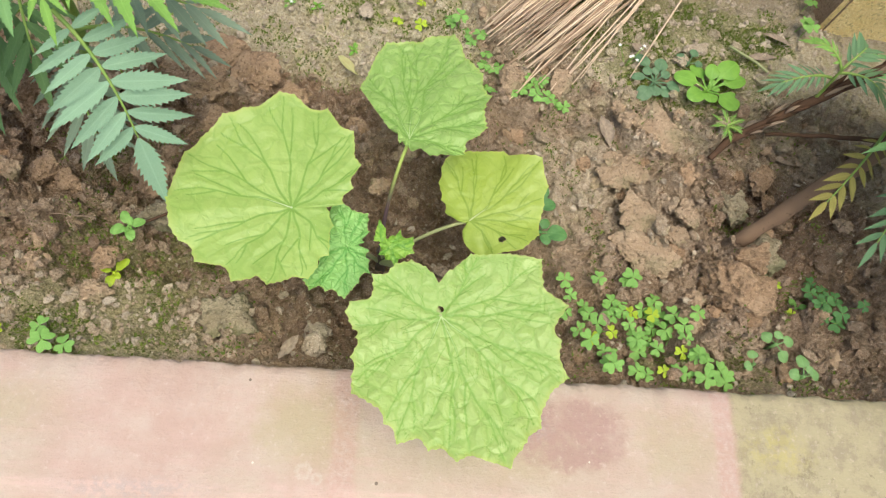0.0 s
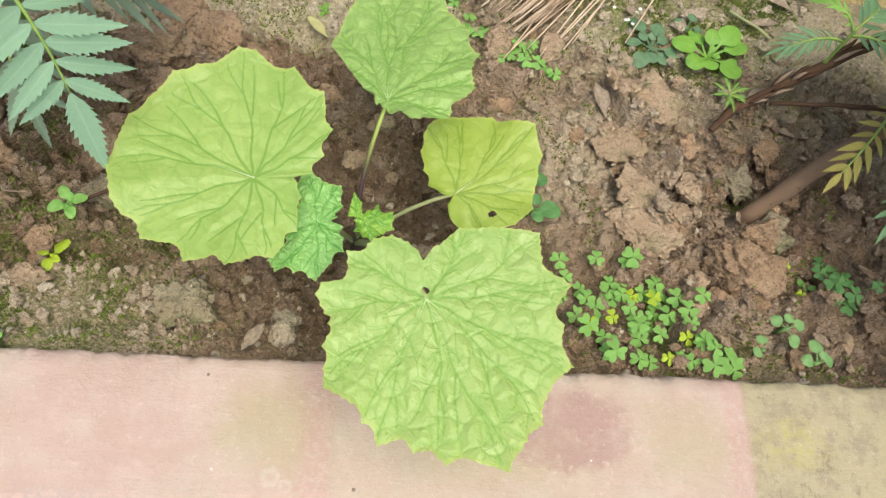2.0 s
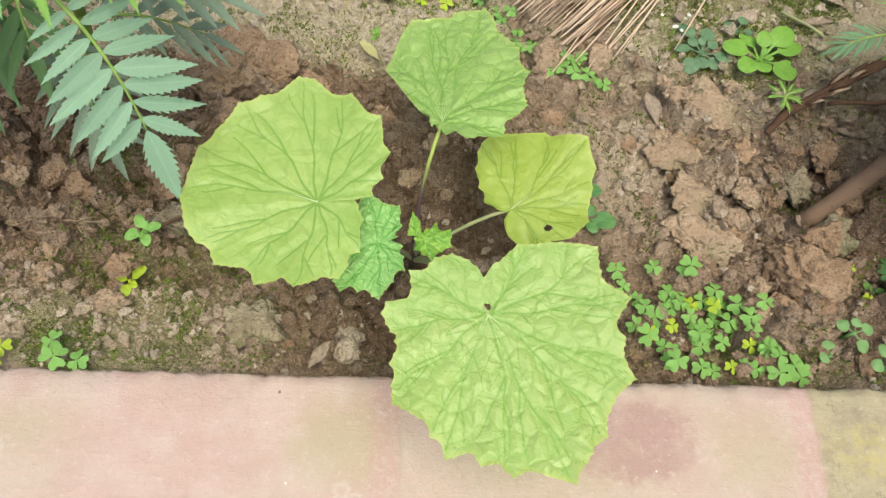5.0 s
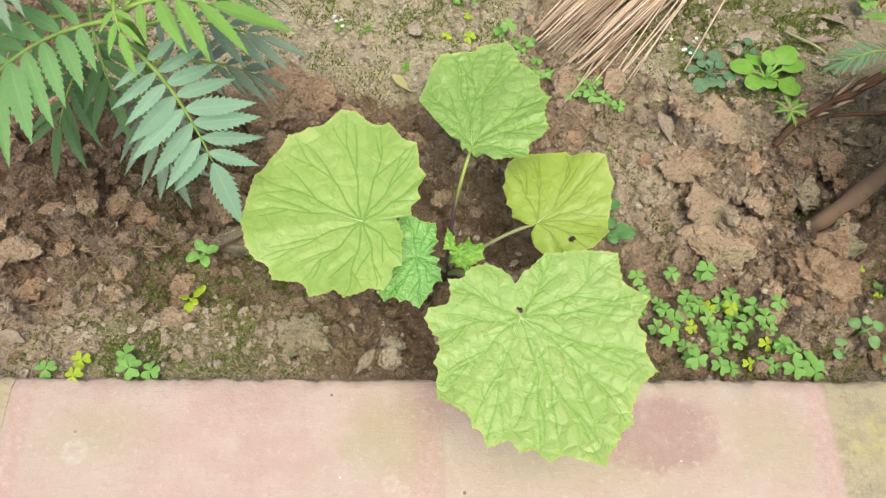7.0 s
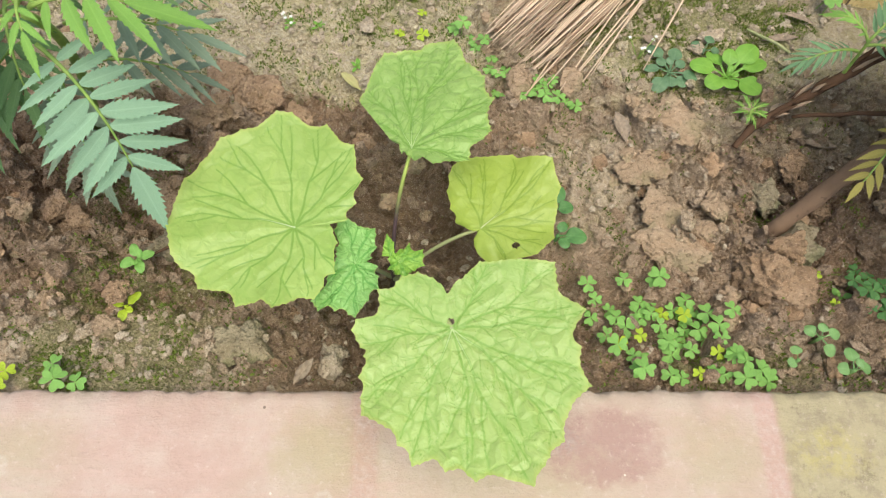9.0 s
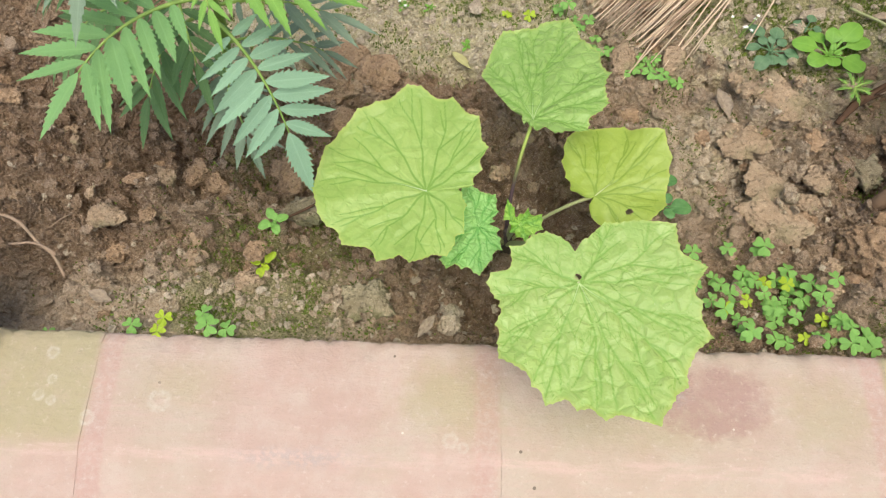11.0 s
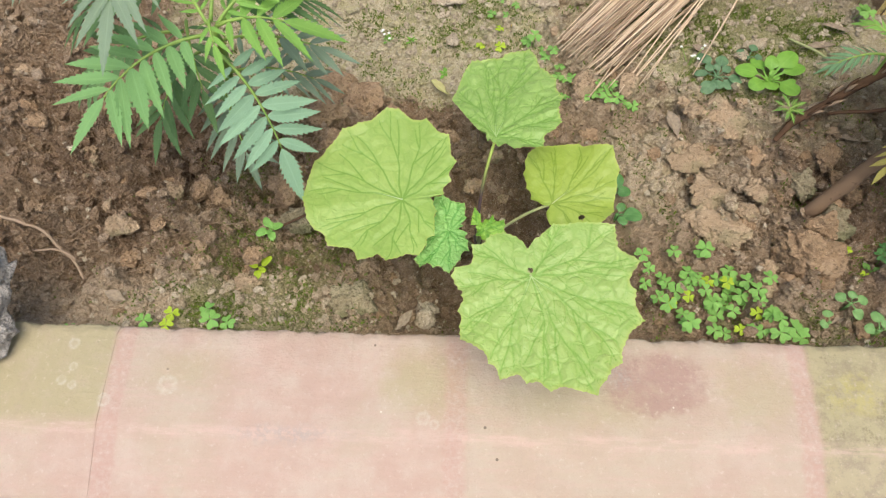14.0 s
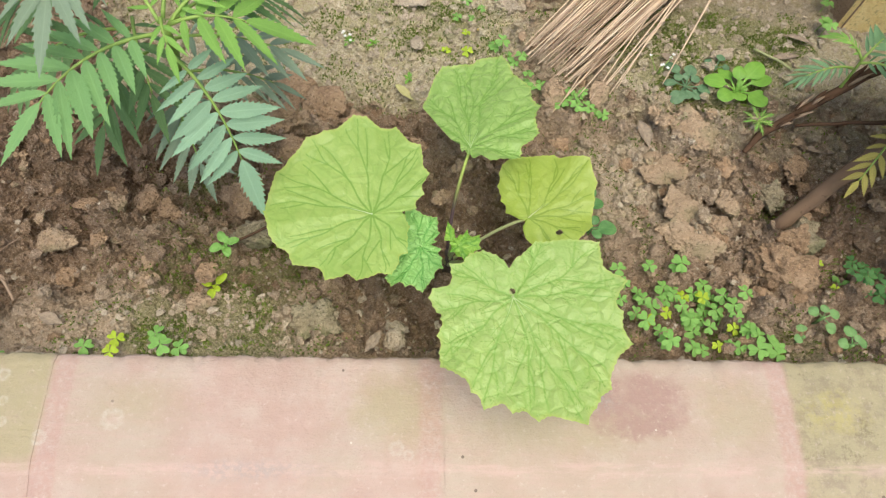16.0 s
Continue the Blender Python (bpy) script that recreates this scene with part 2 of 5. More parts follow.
def blade_material(name, light, deep, vein, cell, net=0.35, through=0.36, yellow=0.3, puff=0.0012, rough=0.42):
    """Broad leaf: puffed cells between a soft net of veins, grooved main veins, paler margin."""
    n = Nodes(name)
    at = n.coords()
    warp = n.add("TexNoise", Vector=at, Scale=110.0, Detail=2.0)
    shift = n.add("VectorMath")
    shift.operation = "MULTIPLY_ADD"
    n.put(shift, 0, warp.outputs["Color"])
    n.put(shift, 1, (0.0075, 0.0075, 0.0))
    n.put(shift, 2, at)
    flat = n.add("VectorMath")
    flat.operation = "MULTIPLY"
    n.put(flat, 0, shift.outputs[0])
    n.put(flat, 1, (1.0, 1.0, 0.0))
    at2 = flat.outputs[0]
    big, fine = n.cells(at2, cell, "DISTANCE_TO_EDGE"), n.cells(at2, cell * 2.4, "DISTANCE_TO_EDGE")
    col = n.mix(n.ramp(n.noise(at, 24, 4), 0.35, 0.65), light, tuple(0.72 * a + 0.28 * b for a, b in zip(light, deep)))
    col = n.mix(n.ramp(n.noise(at, 65, 3), 0.5, 0.75, 0, 0.25), col, tuple(min(1.0, 1.12 * c + 0.02) for c in light))
    col = n.mix(n.ramp(fine, 0.09, 0.0, 0, 0.25 * net), col, deep)
    col = n.mix(n.ramp(big, 0.13, 0.02, 0, net), col, deep)
    col = n.mix(n.ramp(n.attr("vein"), 0.08, 0.9, 0, 0.88), col, deep)
    col = n.mix(n.ramp(n.attr("rib"), 0.3, 1.0, 0, 0.8), col, vein)
    col = n.mix(n.ramp(n.attr("edge"), 0.955, 1.0, 0, yellow), col, (0.55, 0.60, 0.14))
    col = n.mix(n.ramp(n.noise(at, 600, 2), 0.66, 0.76, 0, 0.18), col, (0.6, 0.68, 0.4))
    h = n.math("ADD", n.ramp(big, -0.05, 0.42), n.math("MULTIPLY", n.ramp(fine, 0.0, 0.25), 0.12))
    return n.done(col, n.ramp(n.noise(at, 60, 3), 0.3, 0.7, rough - 0.06, rough + 0.1), n.bump(h, puff, 1.0), 0.5, through)


def herb_material(name, light, deep, rough=0.5, through=0.3, scale=120):
    n = Nodes(name)
    at = n.coords()
    col = n.mix(n.ramp(n.noise(at, scale, 4), 0.3, 0.7), light, deep)
    col = n.mix(n.math("MULTIPLY", n.random(), 0.35), col, tuple(1.25 * c for c in light))
    col = n.mix(n.ramp(n.attr("vein"), 0.75, 1.0, 0, 0.16), col, tuple(min(1, 1.5 * c + 0.05) for c in light))
    return n.done(col, rough, n.bump(n.noise(at, 700, 3), 0.0006, 0.5), 0.4, through)


def fibre_material(name, a, b, scale=(9, 9, 200), rough=0.7):
    n = Nodes(name)
    at = n.coords()
    pick = n.math("ADD", n.math("MULTIPLY", n.island(), 0.7), n.math("MULTIPLY", n.noise(at, 60, 5), 0.5))
    col = n.mix(n.ramp(pick, 0.15, 0.95), a, b)
    col = n.mix(n.ramp(n.noise(at, 240, 4), 0.6, 0.75, 0, 0.5), col, tuple(0.55 * c for c in a))
    return n.done(col, rough, n.bump(n.noise(at, 500, 5, 0.7), 0.0012, 0.9), 0.3 if rough < 0.9 else 0.08)


SOIL = soil_material()
BRICK = brick_material()
PALE_CLOD = stone_material("dry_clay", (0.38, 0.275, 0.172), (0.50, 0.38, 0.25), 0.35)
BROWN_CLOD = stone_material("brown_clay", (0.31, 0.207, 0.122), (0.44, 0.312, 0.192))
PEBBLE = stone_material("pebble", (0.42, 0.345, 0.24), (0.56, 0.48, 0.36))
GREY_STONE = stone_material("grey_stone", (0.32, 0.295, 0.265), (0.47, 0.435, 0.39))
MOSSY = stone_material("mossy_clay", (0.28, 0.235, 0.145), (0.41, 0.35, 0.23), 0.6)
LEAF_M = blade_material("leaf_front", (0.40, 0.555, 0.17), (0.20, 0.39, 0.06), (0.50, 0.64, 0.29), 115, 0.36, 0.40, puff=0.0009)
LEAF_L = blade_material("leaf_round", (0.355, 0.505, 0.125), (0.17, 0.335, 0.045), (0.62, 0.68, 0.44), 90, 0.24, puff=0.00045)
LEAF_T = blade_material("leaf_top", (0.33, 0.50, 0.14), (0.17, 0.34, 0.05), (0.48, 0.62, 0.28), 110, 0.36, puff=0.0009)
LEAF_R = blade_material("leaf_yellowing", (0.355, 0.475, 0.08), (0.20, 0.32, 0.03), (0.56, 0.62, 0.30), 90, 0.16, puff=0.00040)
LEAF_S = blade_material("leaf_young", (0.32, 0.60, 0.18), (0.13, 0.38, 0.07), (0.38, 0.64, 0.22), 230, 0.35, puff=0.0008)
LEAF_Y = blade_material("leaf_bud", (0.31, 0.55, 0.08), (0.12, 0.33, 0.03), (0.40, 0.6, 0.15), 260, 0.4, puff=0.0006)
STALK = herb_material("leaf_stalk", (0.42, 0.44, 0.22), (0.32, 0.36, 0.16))
STEM_DARK = herb_material("dark_stem", (0.10, 0.075, 0.05), (0.05, 0.035, 0.03), through=0.0)
MARIGOLD = herb_material("marigold_leaf", (0.21, 0.40, 0.14), (0.14, 0.30, 0.10))
MARIGOLD_YOUNG = herb_material("marigold_young_leaf", (0.23, 0.43, 0.085), (0.16, 0.34, 0.06))
MARIGOLD_OLD = herb_material("marigold_old_leaf", (0.36, 0.33, 0.08), (0.24, 0.20, 0.05))
MARIGOLD_GREY = herb_material("marigold_dusty_leaf", (0.24, 0.325, 0.22), (0.18, 0.26, 0.165))
RACHIS = herb_material("marigold_stalk", (0.30, 0.44, 0.10), (0.2, 0.33, 0.07))
CLOVER = herb_material("clover_leaf", (0.225, 0.435, 0.10), (0.165, 0.36, 0.07))
CLOVER_YELLOW = herb_material("yellow_clover_leaf", (0.38, 0.50, 0.03), (0.30, 0.44, 0.03))
ROSETTE = herb_material("rosette_leaf", (0.19, 0.38, 0.055), (0.12, 0.29, 0.035))
DARK_HERB = herb_material("dark_weed_leaf", (0.14, 0.25, 0.125), (0.07, 0.15, 0.07))
CREEPER = herb_material("creeping_weed_leaf", (0.19, 0.35, 0.12), (0.13, 0.27, 0.085))
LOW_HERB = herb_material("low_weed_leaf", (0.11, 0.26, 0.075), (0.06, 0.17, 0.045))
PETAL = herb_material("white_petal", (0.8, 0.8, 0.76), (0.7, 0.72, 0.66))
YELLOW_PETAL = herb_material("yellow_petal", (0.75, 0.55, 0.02), (0.7, 0.5, 0.02))
STRAW = fibre_material("straw", (0.30, 0.20, 0.125), (0.74, 0.59, 0.42))
BARK = fibre_material("dead_stalk", (0.035, 0.022, 0.014), (0.12, 0.07, 0.042), rough=1.0)
STICK = fibre_material("brown_stick", (0.10, 0.066, 0.042), (0.19, 0.128, 0.082), rough=1.0)
DRY_LEAF = herb_material("dry_leaf", (0.27, 0.215, 0.15), (0.12, 0.092, 0.064), 0.8, 0.1, 260)
WILTED = herb_material("wilted_leaf", (0.40, 0.40, 0.17), (0.34, 0.31, 0.13), 0.7, 0.2)
TWIG = fibre_material("dry_twig", (0.20, 0.14, 0.09), (0.32, 0.235, 0.16), rough=0.85)
MOSS = herb_material("moss", (0.17, 0.225, 0.035), (0.10, 0.145, 0.022), 0.8, 0.2)
PAINT = stone_material("yellow_paint", (0.88, 0.68, 0.29), (0.92, 0.74, 0.37))


# ---------------------------------------------------------------- helpers for meshes
def mesh_of(name, verts, faces, material, smooth=True, attrs=None):
    me = bpy.data.meshes.new(name)
    me.from_pydata([tuple(map(float, v)) for v in verts], [], faces)
    me.materials.append(material)
    if smooth:
        me.polygons.foreach_set("use_smooth", [True] * len(me.polygons))
    for key, values in (attrs or {}).items():
        me.attributes.new(key, "FLOAT", "POINT").data.foreach_set("value", np.asarray(values, dtype=np.float32))
    me.update()
    return me


def under(ob, parent):
    ob.parent = parent
    return ob


def child(name, me, parent, m=None, label=""):
    ob = under(new(name, me), parent)
    if m is not None:
        ob.matrix_basis = m
    return tagged(ob, label) if label else ob


def thing(name, x, y, z, label, category, group="", kind="", data=None, rz=0.0):
    ob = new(name, data)
    ob.matrix_basis = pose(x, y, z, 0, 0, rz)
    return tagged(ob, label, category, group, kind)


def tube(points, radii, sides=6):
    """Vertices and faces of a tapered tube along points."""
    pts = [Vector(p) for p in points]
    verts, faces = [], []
    for i, p in enumerate(pts):
        d = (pts[min(i + 1, len(pts) - 1)] - pts[max(i - 1, 0)]).normalized()
        a = d.cross(Vector((0.13, 0.31, 0.94))).normalized()
        b = d.cross(a)
        r = radii[i] if hasattr(radii, "__len__") else radii
        verts += [p + (a * math.cos(k * math.tau / sides) + b * math.sin(k * math.tau / sides)) * r for k in range(sides)]
    for i in range(len(pts) - 1):
        for k in range(sides):
            k2 = (k + 1) % sides
            faces.append((i * sides + k, i * sides + k2, (i + 1) * sides + k2, (i + 1) * sides + k))
    faces.append(tuple(range(sides))[::-1])
    faces.append(tuple((len(pts) - 1) * sides + k for k in range(sides)))
    return verts, faces


def arc(a, b, rise=(0, 0, 0), n=12):
    """Points of a parabola from a to b, pushed by rise at its middle."""
    a, b, rise = Vector(a), Vector(b), Vector(rise)
    return [a.lerp(b, t) + rise * 4 * t * (1 - t) for t in (i / n for i in range(n + 1))]


def joined(pieces):
    verts, faces = [], []
    for v, f in pieces:
        k = len(verts)
        verts += list(v)
        faces += [tuple(i + k for i in q) for q in f]
    return verts, faces


# ---------------------------------------------------------------- ground
def bell(x, y, cx, cy, rx, ry):
    return math.exp(-((x - cx) / rx) ** 2 - ((y - cy) / ry) ** 2)


def step(v, lo, hi):
    t = min(1.0, max(0.0, (v - lo) / (hi - lo)))
    return t * t * (3 - 2 * t)


def crumble(x, y, size, seed):
    """Broken plates of earth, each at its own height and tilt, with cracks between them: 0 in a crack, about 1 on a plate."""
    d, at = noise.voronoi(Vector((x / size, y / size, seed)))
    c = at[0]
    tall, tx, ty = noise.cell(c * 7.3), noise.cell(c * 5.1 + Vector((9, 0, 0))) - 0.5, noise.cell(c * 6.7 + Vector((0, 9, 0))) - 0.5
    plate = 0.25 + 0.75 * tall + 1.1 * (tx * (x / size - c.x) + ty * (y / size - c.y))
    return min(1.0, 4.5 * (d[1] - d[0])) ** 0.6 * plate


def sand_at(x, y):
    edge = 0.238 - 0.25 * max(0, x - 0.06) + 0.012 * noise.noise(Vector((x * 22, 3, 0)))
    s = step(y, edge - 0.03, edge + 0.03) * step(x, -0.33, -0.2)
    dry = max(0.42 * bell(x, y, 0.165, 0.165, 0.07, 0.07), 0.45 * bell(x, y, -0.18, 0.032, 0.10, 0.036), 0.3 * bell(x, y, 0.22, 0.13, 0.06, 0.05))
    return max(dry, s * (1 - 0.65 * step(x, 0.02, 0.1)), 0.8 * step(y, 0.225, 0.275) * step(x, 0.14, 0.19))


def dry_at(x, y):
    """Where the earth has dried pale: along the bricks, and the crumbled slope between the plant and the dead stalks."""
    d = 1.0 * step(0.075 - y, 0.0, 0.035) * step(-x, 0.06, 0.12) + 0.25 * bell(x, y, -0.30, 0.11, 0.05, 0.03)
    return min(1.0, d + 0.95 * bell(x, y, 0.19, 0.17, 0.10, 0.085) + 0.4 * bell(x, y, 0.10, 0.30, 0.06, 0.04) + 0.6 * bell(x, y, -0.10, 0.03, 0.05, 0.03) + 0.7 * bell(x, y, 0.29, 0.03, 0.07, 0.035) + 0.4 * bell(x, y, -0.20, 0.09, 0.05, 0.03))


def rough_at(x, y):
    r = 1.0 - 0.72 * sand_at(x, y) + 0.5 * bell(x, y, 0.2, 0.15, 0.09, 0.07)
    r *= 0.6 + 0.4 * step(y, 0.0, 0.04)
    r *= 1 - 0.55 * bell(x, y, 0.16, 0.15, 0.06, 0.07)
    r *= 1 - 0.55 * step(y, 0.235, 0.28) * step(x, 0.13, 0.18)
    r *= 1 - 0.45 * step(0.06 - y, 0.0, 0.03) * step(-x, 0.08, 0.14)
    return r + 0.5 * step(-x, 0.12, 0.2) * step(y, 0.02, 0.08) * (1 - sand_at(x, y))


def ground_z(x, y, fine=True):
    if y < -0.06:
        return -0.034 + 0.002 * noise.noise(Vector((x * 40, y * 40, 1)))
    if abs(x) > 0.9 or y > 0.8:
        return 0.0
    z = 0.006 * noise.noise(Vector((x * 9, y * 9, 2)))
    z -= 0.020 * bell(x, y, 0.035, 0.115, 0.055, 0.045)
    z -= 0.010 * bell(x, y, -0.03, 0.045, 0.09, 0.025)
    z -= 0.022 * bell(x, y, -0.345, 0.04, 0.06, 0.05)
    z -= 0.012 * bell(x, y, -0.22, 0.20, 0.08, 0.05)
    z -= 0.020 * bell(x, y, 0.31, 0.16, 0.035, 0.05)
    z += 0.012 * bell(x, y, -0.19, 0.03, 0.08, 0.03)
    z += 0.019 * step(0.03 - y, 0.0, 0.032) * (0.5 + 0.5 * step(x, -0.28, -0.22))
    if fine:
        r = rough_at(x, y)
        v = noise.noise_vector(Vector((x * 45, y * 45, 5))) * 0.007 + noise.noise_vector(Vector((x * 190, y * 190, 5))) * 0.0018
        wx, wy = x + v.x, y + v.y
        z += r * (0.013 * crumble(wx, wy, 0.034, 1.5) + 0.0085 * crumble(wx, wy, 0.015, 4.5) + 0.0045 * crumble(wx, wy, 0.0068, 8.5)) - 0.010 * r
        z += 0.0012 * noise.noise(Vector((x * 300, y * 300, 3)))
    return z


def moss_at(x, y):
    m = 1.2 * bell(x, y, -0.16, 0.07, 0.06, 0.06) + 0.9 * bell(x, y, -0.15, 0.012, 0.08, 0.018)
    m += 0.5 * sand_at(x, y) * step(-x, -0.15, 0.0) + 0.75 * bell(x, y, 0.28, 0.02, 0.06, 0.03)
    m += 0.8 * bell(x, y, -0.19, 0.16, 0.04, 0.03) + 0.6 * bell(x, y, 0.16, 0.2, 0.05, 0.02) + 0.6 * bell(x, y, 0.27, 0.26, 0.06, 0.03)
    m += 0.7 * bell(x, y, 0.29, 0.15, 0.02, 0.04) + 0.8 * bell(x, y, 0.21, 0.02, 0.05, 0.02) + 0.7 * bell(x, y, 0.155, 0.125, 0.03, 0.05)
    m += 1.1 * bell(x, y, 0.27, 0.30, 0.11, 0.06) + 0.5 * bell(x, y, 0.15, 0.33, 0.2, 0.05) + 0.6 * bell(x, y, 0.34, 0.09, 0.04, 0.06) + 0.5 * bell(x, y, -0.11, 0.09, 0.03, 0.03)
    return min(1.15, m)


# Damp earth, plus plant shade at the right end put into the soil colour.
def damp_shade_at(x, y):
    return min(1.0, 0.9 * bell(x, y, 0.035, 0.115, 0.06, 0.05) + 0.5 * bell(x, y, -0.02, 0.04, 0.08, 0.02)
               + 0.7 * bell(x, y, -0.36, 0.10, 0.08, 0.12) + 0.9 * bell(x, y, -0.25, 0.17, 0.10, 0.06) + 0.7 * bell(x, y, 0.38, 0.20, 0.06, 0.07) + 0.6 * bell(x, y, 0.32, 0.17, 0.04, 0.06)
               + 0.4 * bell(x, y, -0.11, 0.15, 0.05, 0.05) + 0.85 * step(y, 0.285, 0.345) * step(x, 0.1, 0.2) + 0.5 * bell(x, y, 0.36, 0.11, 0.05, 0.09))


def build_ground():
    reach = [0.75, 1.1, 2, 5, 15, 60, 300]
    xs = [-v for v in reach[::-1]] + [-0.56, -0.52] + list(np.arange(-0.47, 0.4401, 0.0014)) + [0.5, 0.56] + reach
    ys = [-v for v in reach[::-1]] + [-0.3, -0.15, -0.061, -0.059, -0.03] + list(np.arange(-0.012, 0.4001, 0.0014)) + [0.43, 0.46] + reach
    verts, faces, moss, sand, damp_shade, dry = [], [], [], [], [], []
    for y in ys:
        for x in xs:
            verts.append((x, y, ground_z(x, y)))
            near = abs(x) < 0.7 and -0.02 < y < 0.6
            moss.append(moss_at(x, y) if near else 0.4)
            sand.append(sand_at(x, y) if near else 0.5)
            damp_shade.append(damp_shade_at(x, y) if near else 0.0)
            dry.append(dry_at(x, y) if near else 0.0)
    w = len(xs)
    for j in range(len(ys) - 1):
        faces += [(j * w + i, j * w + i + 1, (j + 1) * w + i + 1, (j + 1) * w + i) for i in range(w - 1)]
    me = mesh_of("ground", verts, faces, SOIL, True, {"moss": moss, "sand": sand, "damp_shade": damp_shade, "dry": dry})
    tagged(new("ground", me), "bare brown crumbling garden soil with patches of moss", "soil", kind="structure")


build_ground()


# ---------------------------------------------------------------- brick kerb
KERB = [(0.0022, -0.055), (0.0022, 0.024), (0.0012, 0.029), (-0.001, 0.0312), (-0.006, 0.0322), (-0.030, 0.0325), (-0.050, 0.0325), (-0.064, 0.0325),
        (-0.070, 0.0322), (-0.074, 0.0312), (-0.080, 0.0292), (-0.092, 0.0262), (-0.105, 0.0232), (-0.117, 0.0205), (-0.122, 0.0165), (-0.1235, -0.05)]


def kerb_piece(name, length, seed, drop=0.0, cuts=150, skew=(0.0, 0.0)):
    verts, faces = [], []
    n = len(KERB)
    for i in range(cuts + 1):
        x = (i / cuts - 0.5) * length
        end = min(i, cuts - i) / cuts * length
        for k, (y, z) in enumerate(KERB):
            q = Vector((x * 60, y * 60, seed))
            wob = (0.0012 * noise.noise(q) + 0.0007 * noise.noise(q * 4)) * min(1.0, end / 0.025)
            chip = 0.0030 * max(0, noise.noise(Vector((x * 70, k * 0.5, seed + 7)))) + 0.0016 * max(0, noise.noise(Vector((x * 260, k, seed + 3)))) if k in (1, 2, 3) else 0.0
            soft = drop + 0.0002 * max(0.0, 1 - end / 0.004) if drop == 0 else drop
            lean = skew[0] + (skew[1] - skew[0]) * i / cuts
            verts.append((x - y * lean, y + wob - (chip if k < 3 else 0), z + wob - soft - chip))
    for i in range(cuts):
        faces += [(i * n + k, (i + 1) * n + k, (i + 1) * n + k + 1, i * n + k + 1) for k in range(n - 1)]
    for ring, flip in ((0, 1), (cuts, -1)):
        start = len(verts)
        verts += verts[ring * n:ring * n + n]
        faces.append(tuple(range(start, start + n))[::flip])
    return mesh_of(name, verts, faces, BRICK)


def build_kerb():
    kerb = thing("kerb", 0, 0, 0, "low edging of red-washed bricks with yellow-green algae", "edging", kind="structure")
    slants = (0.02, 0.05, 0.0, 0.0)
    bricks = [kerb_piece("brick", 0.2245, s * 13.7, skew=(slants[s], slants[(s + 1) % 4])) for s in range(4)]
    joints = [kerb_piece("mortar_joint", 0.0165, 70 + s, 0.0008, 6, (slants[s], slants[s])) for s in range(4)]
    for i in range(-9, 10):
        child("brick", bricks[i % 4], kerb, pose(0.12 + 0.24 * i, 0.0006 * math.sin(i * 2.1), 0.0003 * math.cos(i * 1.7) - (0.0014 if i == 1 else 0.0), 0.2 * math.sin(i), 0, 0.05 * math.sin(i * 3)))
        child("mortar_joint", joints[i % 4], kerb, pose(0.24 * i, 0, 0))


build_kerb()


# ---------------------------------------------------------------- the broad-leaved young plant
def segment_distance(p, a, b):
    d = b - a
    t = np.clip(((p - a) @ d) / max(1e-12, d @ d), 0, 1)
    return np.linalg.norm(p - a - t[:, None] * d, axis=1)


